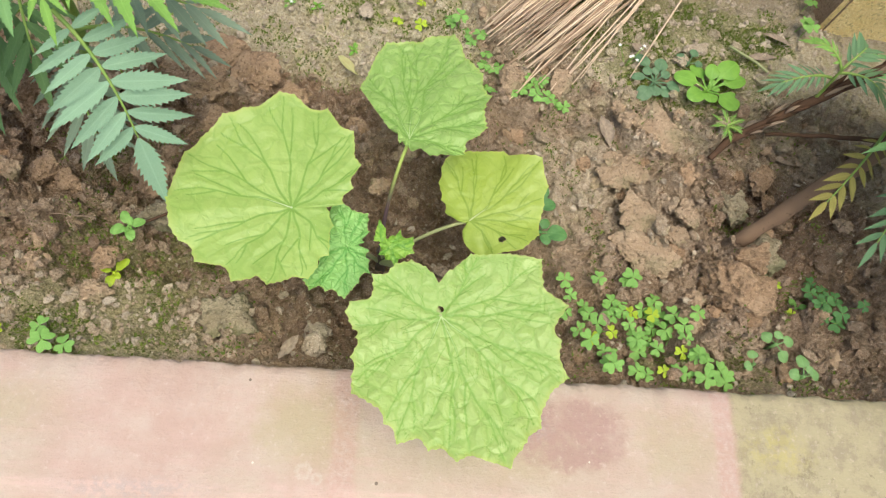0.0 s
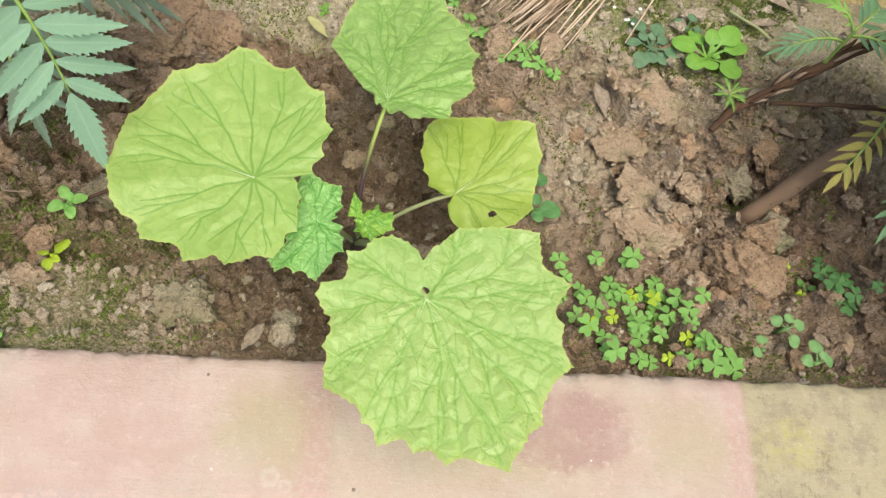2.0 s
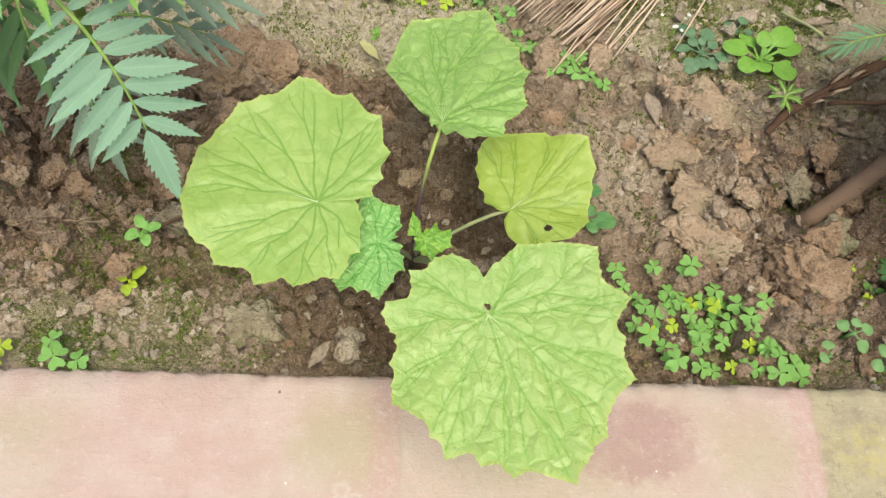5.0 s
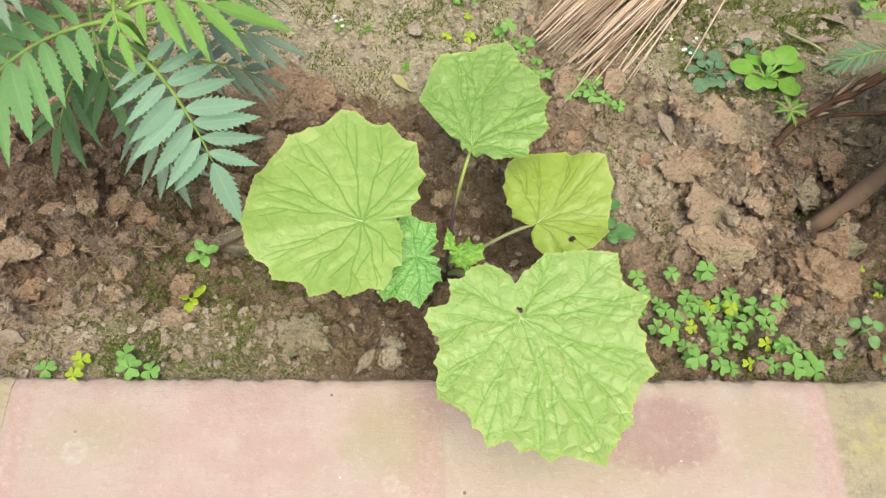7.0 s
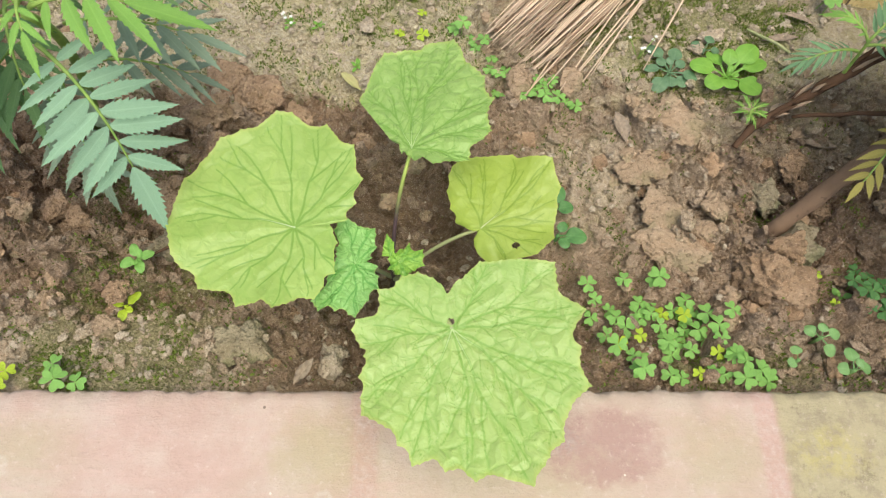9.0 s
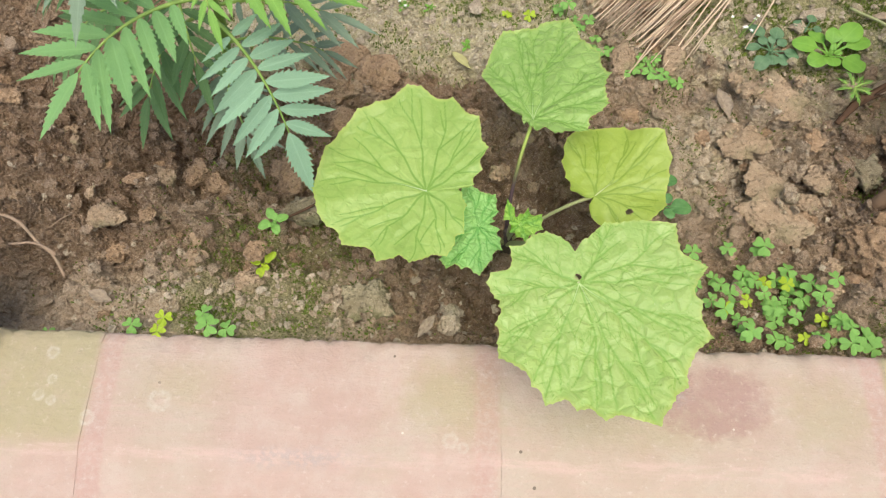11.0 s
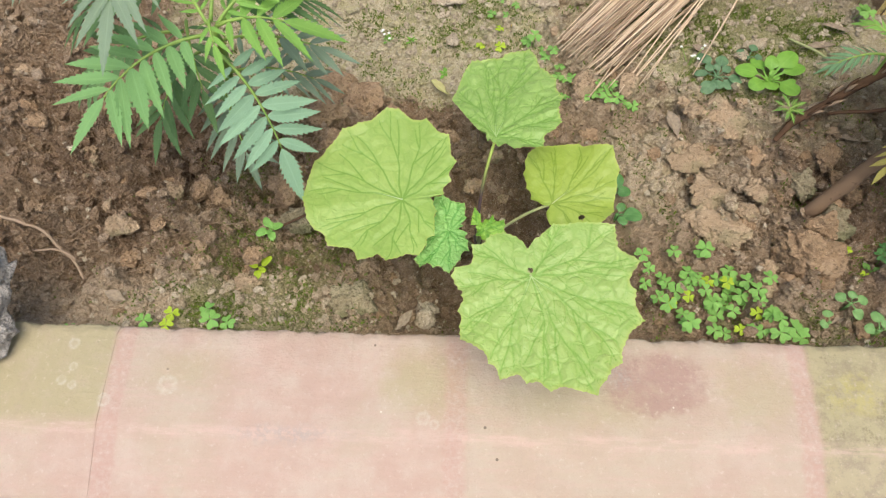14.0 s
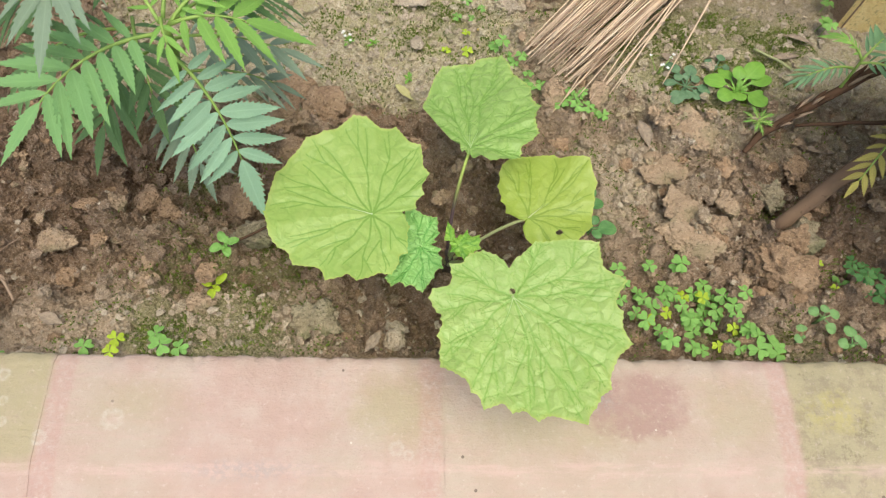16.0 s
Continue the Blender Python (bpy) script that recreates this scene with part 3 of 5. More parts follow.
def broad_leaf(rim, veins, material, seed, bite=0.10, quilt=0.0012, cup=0.6, wave=0.003, fold=0.0, around=560, rings=72, hole=None, notch=8, halo=0.35, faint=0.75, pale=3):
    """A toothed palmate leaf in its own plane: stalk at the origin, midrib along +Y. rim: degrees from the midrib and reach in mm of the corners of
    its margin; small hollows are cut between them. veins: degrees at which each main vein sets out and at which it ends; the first few, as many as pale says, have a whitish rib. notch: reach in mm at the stalk's gap."""
    rnd = random.Random(seed)
    ends = [(-180, notch), *rim, (180, notch)]

    def reach(ph):
        deg = math.degrees(ph)
        k = max(i for i in range(len(ends) - 1) if ends[i][0] <= deg + 1e-9)
        (d0, r0), (d1, r1) = ends[k], ends[k + 1]
        u = (deg - d0) / (d1 - d0)
        gap = radians(d1 - d0)
        chord = math.sqrt(r0 * r0 + r1 * r1 - 2 * r0 * r1 * math.cos(gap))
        if 0 < k < len(ends) - 2 and gap < 2.0:
            r = r0 * r1 * math.sin(gap) / max(1e-6, r0 * math.sin(u * gap) + r1 * math.sin((1 - u) * gap))
            saws = max(1, round(chord / 4.6))
            r -= bite * min(chord, 9.0) * math.sin(math.pi * ((u * saws) % 1.0) ** 0.85) ** 0.8 / saws ** 0.5
        else:
            r = r0 + (r1 - r0) * (3 * u * u - 2 * u ** 3)
        return 0.001 * r * (1 + 0.006 * noise.noise(Vector((deg * 0.3, seed, 0))))

    ph = np.linspace(-math.pi, math.pi, around + 1)
    R = np.array([reach(a) for a in ph])
    s = np.linspace(0, 1, rings + 1)[1:] ** 0.85
    rr, aa = np.meshgrid(s, np.arange(around + 1), indexing="ij")
    rad = rr * R[aa]
    x, y = rad * np.sin(ph[aa]), rad * np.cos(ph[aa])
    flat = np.c_[np.r_[0, x.ravel()], np.r_[0, y.ravel()]]

    def heading(a):
        return np.array((math.sin(a), math.cos(a)))

    def run(start, a, length, bend, steps=5):
        pts = [start]
        for k in range(steps):
            pts.append(pts[-1] + heading(a + bend * (k + 1) / steps + rnd.uniform(-0.1, 0.1)) * length / steps)
        return pts

    # main veins bow from their first heading to their end at the margin; side veins branch off forwards and fork once
    mains, forks, sides = [], [], []
    for first, last in veins:
        far = heading(radians(last)) * 0.96 * reach(radians(last))
        length = float(np.linalg.norm(far))
        mid = heading(radians(first)) * 0.55 * length
        line = [2 * u * (1 - u) * mid + u * u * far for u in np.linspace(0, 1, 15)]
        across = np.array((far[1], -far[0])) / length
        sway, lean = rnd.uniform(0.012, 0.03) * length, rnd.uniform(0, 6.28)
        line = [p + across * sway * math.sin(lean + 0.75 * k) * min(1.0, k / 4) + rnd.uniform(-0.0003, 0.0003) for k, p in enumerate(line)]
        mains += [(p, q, 1.0 - 0.6 * k / 14) for k, (p, q) in enumerate(zip(line[:-1], line[1:]))]
        for k in (6, 9):
            sgn = 1 if k == 6 else -1
            way = line[k + 1] - line[k]
            limb = run(line[k], math.atan2(way[0], way[1]) + sgn * rnd.uniform(0.38, 0.6), length * (0.95 - k / 14) * 0.85, -sgn * rnd.uniform(0.0, 0.45), 6)
            forks += [(p, q, 0.8 - 0.07 * j) for j, (p, q) in enumerate(zip(limb[:-1], limb[1:]))]
        for k in (3, 4, 5, 7, 8, 10, 11, 12, 13):
            sgn = 1 if k % 2 else -1
            way = line[k + 1] - line[k] if k < 14 else far
            a = math.atan2(way[0], way[1]) + sgn * rnd.uniform(0.6, 0.95)
            side = run(line[k], a, length * rnd.uniform(0.16, 0.30) * (1.1 - 0.6 * k / 14), -sgn * rnd.uniform(0.1, 0.6))
            sides += [(p, q, 0.75 - 0.1 * j) for j, (p, q) in enumerate(zip(side[:-1], side[1:]))]
            twig = run(side[3], a + sgn * 0.7, length * rnd.uniform(0.06, 0.11), -sgn * 0.4, 3)
            sides += [(p, q, 0.4) for p, q in zip(twig[:-1], twig[1:])]

    def nearest(lines):
        best, thin = np.full(len(flat), 1.0), np.full(len(flat), 1.0)
        for a, b, w in lines:
            d = segment_distance(flat, a, b)
            best, thin = np.minimum(best, d), np.minimum(thin, d / w)
        return best, thin

    d1, t1 = nearest(mains + forks)
    d2, t2 = nearest(sides)
    d2 = np.minimum(d1, d2)
    edge = np.r_[0, rr.ravel()]
    ang = np.r_[0, ph[aa].ravel()]
    z = 0.25 * quilt * (1 - np.exp(-(d2 / 0.0034) ** 2)) + 1.4 * quilt * (1 - np.exp(-(d1 / 0.0075) ** 1.6))
    z += 0.15 * quilt * np.array([noise.noise(Vector((p[0] * 150, p[1] * 150, seed))) for p in flat])
    z -= cup * (flat ** 2).sum(axis=1)
    z += wave * edge ** 3 * np.sin(ang * 5 + seed) + 0.5 * wave * edge ** 4 * np.sin(ang * 11 + 2 * seed)
    z += fold * np.abs(flat[:, 0])
    verts = np.c_[flat, z]
    w = around + 1
    faces = [(0, 1 + i + 1, 1 + i) for i in range(around)]
    for j in range(rings - 1):
        for i in range(around):
            a = 1 + j * w + i
            if hole and (hole[0] - flat[a, 0]) ** 2 + (hole[1] - flat[a, 1]) ** 2 < (hole[2] * (0.7 + 0.6 * noise.noise(Vector((flat[a, 0] * 600, flat[a, 1] * 600, 1))))) ** 2:
                continue
            faces.append((a, a + 1, a + w + 1, a + w))
    lines = np.maximum(np.exp(-(t1 / 0.00085) ** 2), faint * np.exp(-(t2 / 0.0007) ** 2))
    attrs = {"vein": np.maximum(lines, halo * np.exp(-(t1 / 0.0032) ** 2)), "rib": np.exp(-(nearest(mains[:14 * pale])[0] / 0.0005) ** 2) * np.clip(1.0 - 1.8 * edge, 0, 1), "edge": edge}
    return mesh_of("leaf", verts, faces, material, True, attrs)


def build_plant():
    base = Vector((0.014, 0.086, ground_z(0.014, 0.086, False) - 0.004))
    plant = thing("broad_leaved_plant", *base, "young plant with large rounded toothed bright green leaves, growing in soil", "plant")
    up = Vector((0, 0, 1))

    def leaf(label, at, yaw, tilt, roll, me, stalk_rise, r0, r1, stalk_mat=STALK):
        at = Vector(at)
        child("leaf", me, plant, pose(*(at - base), tilt, roll, yaw), label)
        v, f = tube(arc((0, 0, 0.012), at - base - up * 0.001, stalk_rise, 16), [r0 + (r1 - r0) * i / 16 for i in range(17)], 8)
        child("petiole", mesh_of("petiole", v, f, stalk_mat), plant, label="hairy pale green leaf stalk")

    leaf("large heart-shaped bright green leaf with sunken veins", (0.0463, 0.0173, 0.1050), -172.6, -2.5, 3.2,
         broad_leaf([(-162.3, 25.6), (-149.9, 38.2), (-128.1, 52.3), (-115, 64.5), (-109, 60.8), (-99.4, 57.8), (-89.1, 68.3), (-81.5, 61.5), (-76.2, 60.8), (-73, 65.1), (-66.9, 65.7), (-62.7, 68.4), (-58.5, 74), (-50, 69.5), (-40.1, 72.1), (-35.7, 77.2), (-30.5, 75.7), (-24.7, 79.4), (-21.4, 80.3), (-18.2, 84.6), (-5.7, 72.5), (-0.2, 75.1), (5, 68.2), (10.9, 69.6), (15.3, 64.1), (24.1, 70), (27.8, 63.5), (32.7, 63.2), (37.2, 58.7), (44.5, 59.4), (53, 62.2), (59.8, 57), (64.7, 52.2), (69.1, 52.7), (76, 46), (79.8, 46.7), (83.5, 44.7), (86, 47.7), (96.7, 51.3), (102.8, 49.1), (107.6, 39.3), (113.1, 38.9), (125.6, 43.7), (131, 37.8), (143.5, 37.6), (157.6, 35.4), (167.7, 28.8), (172.8, 24.3)],
                    [(-16, -18), (30, 24), (-47, -35), (89, 88), (55, 57), (-10, 3), (-88, -89), (-102, -115), (-136, -145), (123, 124), (-56, -60)], LEAF_M, 3, notch=18, bite=0.16, quilt=0.0016, cup=-1.0, wave=0.002, hole=(0.0, -0.0035, 0.0024)), (0, 0, 0.02), 0.0022, 0.0016)
    leaf("large round yellow-green leaf with a scalloped edge", (-0.0412, 0.0835, 0.0815), 96.2, 0, 0.0,
         broad_leaf([(-165.3, 22.6), (-151, 27.8), (-142.3, 28.1), (-124.8, 37.1), (-116.4, 35.4), (-111.2, 40.9), (-101.6, 46), (-91.9, 43.2), (-82.9, 47.4), (-74.8, 50.6), (-66.4, 46.9), (-63.2, 50.3), (-54.3, 56.3), (-48, 52.1), (-43.2, 52.3), (-37.6, 57), (-31.9, 62.5), (-22.2, 60.8), (-18.3, 65.4), (-11.1, 68.2), (-1.8, 68.4), (4.4, 70.6), (19.4, 69.2), (30.4, 71.9), (35.2, 70), (40.8, 70.4), (50.6, 70.2), (56.1, 73.1), (62.8, 70), (66.3, 70.7), (72.6, 68.9), (78.8, 72.3), (84.5, 76.9), (91.1, 75.2), (97.8, 68.3), (103.5, 68.1), (108, 70.8), (115.6, 63.3), (120.7, 60.3), (127.1, 62.4), (133.1, 55.7), (139.3, 49.5), (147.9, 49), (154.3, 38.6), (161.9, 38.2), (166.4, 30.8), (175.2, 30.2)],
                    [(21, 10), (33, 30), (61, 56), (86, 85), (114, 105), (132, 126), (155, 148), (-18, -19), (-46, -43), (-80, -75), (-106, -97), (-138, -125)], LEAF_L, 8, notch=20, bite=0.12, quilt=0.0010, cup=-0.6, wave=0.002, faint=0.32, halo=0.18, pale=1), (0, 0, 0.0), 0.0014, 0.0013)
    leaf("angular bright green leaf with puckered veins", (0.0249, 0.1336, 0.0872), -5.9, -8.3, -7.7,
         broad_leaf([(-86.4, 7.1), (-80, 14.3), (-62.3, 17.7), (-59.3, 21.4), (-53.4, 27.7), (-48.5, 44.8), (-46.6, 53.2), (-43.3, 56.2), (-31.3, 66.8), (-27.5, 72.3), (-19.8, 82.8), (-13.4, 82.5), (-4.3, 84.6), (-1.8, 90.2), (9.4, 98.5), (13.8, 90.7), (17.4, 82.7), (24.7, 77.6), (32.5, 73.9), (39.6, 63.7), (44.5, 61.7), (50.2, 62), (52.6, 57), (60.4, 50.9), (74.2, 49.4), (80.9, 43.7), (84.9, 39), (86.6, 36.1), (100.3, 36.5), (107.4, 30.9), (115.5, 27.2), (133.9, 21.3), (140.6, 13)],
                    [(7, 9), (-9, -14), (-26, -37), (-47, -51), (35, 47), (55, 70), (91, 98), (-6, -3)], LEAF_T, 15, notch=7, bite=0.24, quilt=0.0017, cup=0.3, wave=0.002, fold=0.04), (-0.004, -0.003, 0.006), 0.0015, 0.0011, STALK_TWO)
    leaf("small yellow-green leaf with an insect hole", (0.0684, 0.0960, 0.0569), -57.5, 9.5, -2.0,
         broad_leaf([(-120.9, 17.6), (-113.9, 19.2), (-111.3, 24.1), (-104.3, 25.7), (-96.2, 34.2), (-90.3, 35.7), (-86.4, 40.7), (-79.5, 45), (-69.4, 49.3), (-59.5, 50.4), (-46.5, 51), (-39.3, 53.5), (-34.6, 56.2), (-30.6, 54.6), (-22.3, 58.1), (-14.9, 62.1), (-11, 64.7), (-6.3, 60.9), (-0.7, 58.1), (6.6, 56.6), (13, 50.6), (18.4, 49.6), (28, 46.2), (36.1, 44.7), (43.5, 45.6), (49.9, 42.9), (62.3, 39), (73.1, 32.6), (87.3, 28.3), (99.1, 24.7)],
                    [(-3, -11), (-6, -32), (-50, -54), (-70, -79), (18, 13), (32, 28), (54, 53), (72, 89)], LEAF_R, 21, notch=3, bite=0.08, quilt=0.0008, cup=0.3, wave=0.003, faint=0.45, pale=2, hole=(0.0215, 0.0105, 0.0030)), (0, 0, 0.012), 0.0013, 0.0011)
    leaf("small green crinkled young leaf", (-0.0078, 0.0700, 0.0600), 98.3, 0, 0.0,
         broad_leaf([(-167.5, 13.8), (-147.5, 13.2), (-143.7, 16.9), (-129.7, 19.3), (-123.6, 23.1), (-108.7, 21.3), (-103.1, 24.9), (-92.3, 27.8), (-83.8, 33.3), (-76.7, 31.5), (-70.2, 28.4), (-62.2, 32), (-54.2, 30.6), (-48.2, 36.7), (-41.1, 34.8), (-34.8, 34.2), (-33.5, 26.2), (-31.1, 21.7), (-11.5, 18), (19.8, 11.9), (49.8, 16.2), (61.5, 17.4), (66.8, 27.1), (76.6, 30.6), (88.2, 30.5), (96, 27.1), (104.2, 24.5), (114.4, 25.1), (122.3, 27.8), (128.3, 24.2), (133.4, 20), (148.2, 17.3), (152.2, 13.5), (154.8, 10.9), (173.3, 10.9)],
                    [(110, 121), (89, 85), (136, 144), (-84, -84), (-61, -46), (-110, -122), (-145, -147), (-12, -24)], LEAF_S, 31, notch=7, bite=0.22, quilt=0.0013, cup=1.0, wave=0.002, around=320, rings=40, faint=0.3, halo=0.1), (0, 0, 0.004), 0.0016, 0.0011)
    leaf("tiny bright green unfolding leaf", (0.0178, 0.0721, 0.0600), -119.1, 0, 0.0,
         broad_leaf([(-140.4, 6.2), (-102.2, 8.7), (-92.3, 15.1), (-67.4, 12.3), (-55, 17.3), (-40.1, 16), (-19.6, 16.4), (-0, 11.9), (33.3, 12.2), (44, 13.2), (50.7, 9), (73.9, 8.4), (107.1, 9.1), (120.6, 6.2), (157.1, 6.5)],
                    [(-76, -88), (-39, -47), (19, 40), (93, 107)], LEAF_Y, 37, notch=4, bite=0.25, quilt=0.0010, cup=2.0, wave=0.002, around=200, rings=24), (0, 0, 0.004), 0.0014, 0.001)
    leaf("tiny pointed leaf bud", (0.0132, 0.0753, 0.0600), 16.3, 0, 0.0,
         broad_leaf([(-120.4, 1.7), (-73.2, 5.9), (-16.8, 8.5), (5.7, 15.3), (27.5, 9.9), (74.2, 3.1)],
                    [(0, 5)], LEAF_Y, 41, notch=2, bite=0.15, quilt=0.0006, cup=-4.0, wave=0.001, around=120, rings=16), (0, 0, 0.003), 0.0012, 0.0008)
    v, f = tube(arc((0, 0, -0.006), (-0.001, -0.002, 0.04), (0.002, 0, 0), 8), [0.0042 - 0.0002 * i for i in range(9)], 9)
    child("stem", mesh_of("stem", v, f, STEM_DARK), plant, label="short dark purple-brown stem")


def two_tone_stalk():
    n = Nodes("purple_to_green_stalk")
    z = n.add("SeparateXYZ", Vector=n.coords()).outputs[2]
    col = n.mix(n.ramp(z, 0.062, 0.10), (0.07, 0.045, 0.05), (0.34, 0.44, 0.10))
    return n.done(col, 0.5, n.bump(n.noise(n.coords(), 700, 3), 0.0005, 0.5), 0.4)


STALK_TWO = two_tone_stalk()
build_plant()


# ---------------------------------------------------------------- marigolds
def blade(length, width, material, saws=9, cut=0.22, fold=0.25, sag=0.12, blunt=0.55, name="leaflet", n=34):
    """One leaflet along +Y, with forward-pointing saw teeth where saws is given, folded at its midrib and hanging at the tip."""
    verts, faces, vein = [], [], []
    if saws:
        rows = [(0.0, 1.0, 0.0)]
        for k in range(saws):
            rows += [((k + u) / saws, 1 - cut * (1 - u ** 1.5), 0.5 / saws * u) for u in (0.12, 0.4, 0.7, 0.97)]
        rows.append((1.0, 0.0, 0.0))
    else:
        rows = [((i / n if blunt <= 1 else 1 - (1 - i / n) ** 1.7), 1.0, 0.0) for i in range(n + 1)]
    for s, tooth, ahead in rows:
        w = 0.5 * width * math.sin(math.pi * min(1, s ** blunt * 0.985 + 0.015)) ** (1.0 if saws else 0.8)
        z = -sag * length * s * s
        for k in (-1, -0.5, 0, 0.5, 1):
            out = k * w * (tooth if abs(k) == 1 else 1.0)
            verts.append((out, (s + (ahead * (1 - s) if abs(k) == 1 else 0.0)) * length, z + fold * abs(out) * (1.25 - 0.5 * abs(k)) + 0.0002 * abs(k)))
            vein.append(1.0 if k == 0 else 0.0)
    for i in range(len(rows) - 1):
        faces += [(i * 5 + k, i * 5 + k + 1, i * 5 + k + 6, i * 5 + k + 5) for k in range(4)]
    return mesh_of(name, verts, faces, material, True, {"vein": vein})


LEAFLETS = {}


def leaflet_set(material):
    if material.name not in LEAFLETS:
        LEAFLETS[material.name] = [blade(1.0, w, material, saws, 0.30, f, g, 0.66) for w, saws, f, g in ((0.29, 10, 0.40, 0.06), (0.27, 9, 0.5, 0.12), (0.31, 11, 0.32, 0.03))]
    return LEAFLETS[material.name]


def pinnate(plant, base, end, rise, pairs, size, material, seed, tip=1.0, splay=58, twist=0.0, stalk=0.18, droop=0.04, rachis=None, slim=1.0):
    """A feathered leaf: a rachis from base to end, leaflets in pairs and one at its tip. Places are in the plant's frame."""
    rnd = random.Random(seed)
    pts = arc(base, end, rise, 20)
    v, f = tube(pts, [0.0013 - 0.00004 * i for i in range(21)], 6)
    leaf = child("leaf", mesh_of("rachis", v, f, rachis or RACHIS), plant, label="feathered leaf with saw-edged leaflets")
    shapes = leaflet_set(material)

    def put(at, along, out, length, roll, facing):
        up = facing - out * out.dot(facing)
        up = (Matrix.Rotation(radians(roll), 3, out) @ up.normalized())
        side = out.cross(up)
        m = Matrix((side, out, up)).transposed().to_4x4()
        m.translation = at
        child("leaflet", rnd.choice(shapes), leaf, m @ Matrix.Diagonal((slim * length * rnd.uniform(0.9, 1.12), length, length, 1)))

    for k in range(pairs):
        t = stalk + (1 - stalk) * k / (pairs - 0.3)
        i = min(19, int(t * 20))
        p = pts[i].lerp(pts[i + 1], t * 20 - i)
        along = (pts[i + 1] - pts[i]).normalized()
        up = Matrix.Rotation(radians(twist), 3, along) @ Vector((0, 0, 1))
        across = along.cross(up).normalized()
        length = size * (0.45 + 0.62 * math.sin(math.pi * (0.12 + 0.68 * k / pairs))) * rnd.uniform(0.92, 1.08)
        for sgn in (-1, 1):
            a = radians(splay - 36 * k / pairs + rnd.uniform(-6, 6))
            out = (along * math.cos(a) + across * sgn * math.sin(a) - Vector((0, 0, droop + rnd.uniform(-0.08, 0.08)))).normalized()
            put(p, along, out, length, sgn * rnd.uniform(-16, 22), across.cross(along).normalized())
    along = (pts[-1] - pts[-2]).normalized()
    put(pts[-1], along, (along - Vector((0, 0, 0.1))).normalized(), size * tip, 0, across.cross(along).normalized())
    return leaf


def build_marigold():
    bx, by = -0.216, 0.214
    bz = ground_z(bx, by, False)
    plant = thing("marigold_plant", bx, by, bz, "bushy green marigold with feathered saw-edged leaves, no flowers", "plant", "marigold plants")
    o = Vector((bx, by, bz))

    def leaf(base, end, *a, **k):
        pinnate(plant, Vector(base) - o, Vector(end) - o, *a, **k)

    crown = (-0.156, 0.146, 0.178)
    v, f = tube(arc((0, 0, -0.01), Vector(crown) - o, (0.004, 0.012, 0.01), 14), [0.004 - 0.00012 * i for i in range(15)], 8)
    child("stem", mesh_of("stem", v, f, RACHIS), plant)
    leaf((-0.153, 0.136, 0.170), (-0.120, 0.099, 0.120), (0.003, 0.002, 0.006), 8, 0.0340, MARIGOLD_COOL, 1, 1.3, 88, slim=1.0, droop=0.0)
    leaf((-0.160, 0.142, 0.180), (-0.210, 0.092, 0.182), (-0.004, 0.004, 0.004), 7, 0.0405, MARIGOLD, 2, 0.95, 78, slim=0.86)
    leaf((-0.152, 0.148, 0.182), (-0.112, 0.154, 0.180), (0, 0, 0.005), 4, 0.0350, MARIGOLD_YOUNG, 3, 1.3, 82, slim=0.9)
    leaf((-0.196, 0.200, 0.205), (-0.199, 0.132, 0.218), (0, 0, 0.008), 6, 0.040, MARIGOLD_GREY, 4, 1.1, 60, slim=0.8)
    leaf((-0.158, 0.148, 0.182), (-0.186, 0.186, 0.190), (0, 0, 0.006), 9, 0.018, MARIGOLD_YOUNG, 5, 1.0, 60, slim=0.7)
    leaf((-0.156, 0.150, 0.184), (-0.146, 0.206, 0.200), (0, 0, 0.010), 8, 0.024, MARIGOLD_YOUNG, 6, 1.0, 66, slim=0.7)
    leaf((-0.154, 0.148, 0.180), (-0.112, 0.190, 0.178), (0, 0, 0.012), 7, 0.026, MARIGOLD_YOUNG, 19, 1.0, 66, slim=0.7)
    leaf((-0.163, 0.166, 0.160), (-0.108, 0.200, 0.150), (0, 0, 0.014), 6, 0.036, MARIGOLD_SHADED, 7, 1.1, 66, slim=0.75)
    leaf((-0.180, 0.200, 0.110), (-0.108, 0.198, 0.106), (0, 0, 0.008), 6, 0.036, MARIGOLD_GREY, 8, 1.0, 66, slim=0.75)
    leaf((-0.190, 0.180, 0.120), (-0.212, 0.128, 0.110), (0, 0, 0.010), 7, 0.036, MARIGOLD_SHADED, 9, 1.0, 66, slim=0.75)
    leaf((-0.198, 0.185, 0.135), (-0.258, 0.150, 0.128), (0, 0, 0.012), 7, 0.034, MARIGOLD_SHADED, 10, 1.0, 66, slim=0.8)
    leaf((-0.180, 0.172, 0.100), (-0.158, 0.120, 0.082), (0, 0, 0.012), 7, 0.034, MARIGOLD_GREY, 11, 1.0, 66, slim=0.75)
    leaf((-0.195, 0.205, 0.150), (-0.262, 0.185, 0.150), (0, 0, 0.014), 6, 0.038, MARIGOLD_SHADED, 12, 1.0, 66, slim=0.75)
    leaf((-0.158, 0.152, 0.182), (-0.150, 0.130, 0.186), (0, 0, 0.004), 3, 0.016, MARIGOLD_YOUNG, 13, 1.4, 50, slim=0.8)
    leaf((-0.200, 0.205, 0.205), (-0.262, 0.170, 0.212), (0, 0, 0.010), 6, 0.040, MARIGOLD_GREY, 14, 1.1, 64, slim=0.8)
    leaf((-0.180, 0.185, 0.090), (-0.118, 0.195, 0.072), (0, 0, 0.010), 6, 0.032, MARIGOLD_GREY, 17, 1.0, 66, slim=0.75)
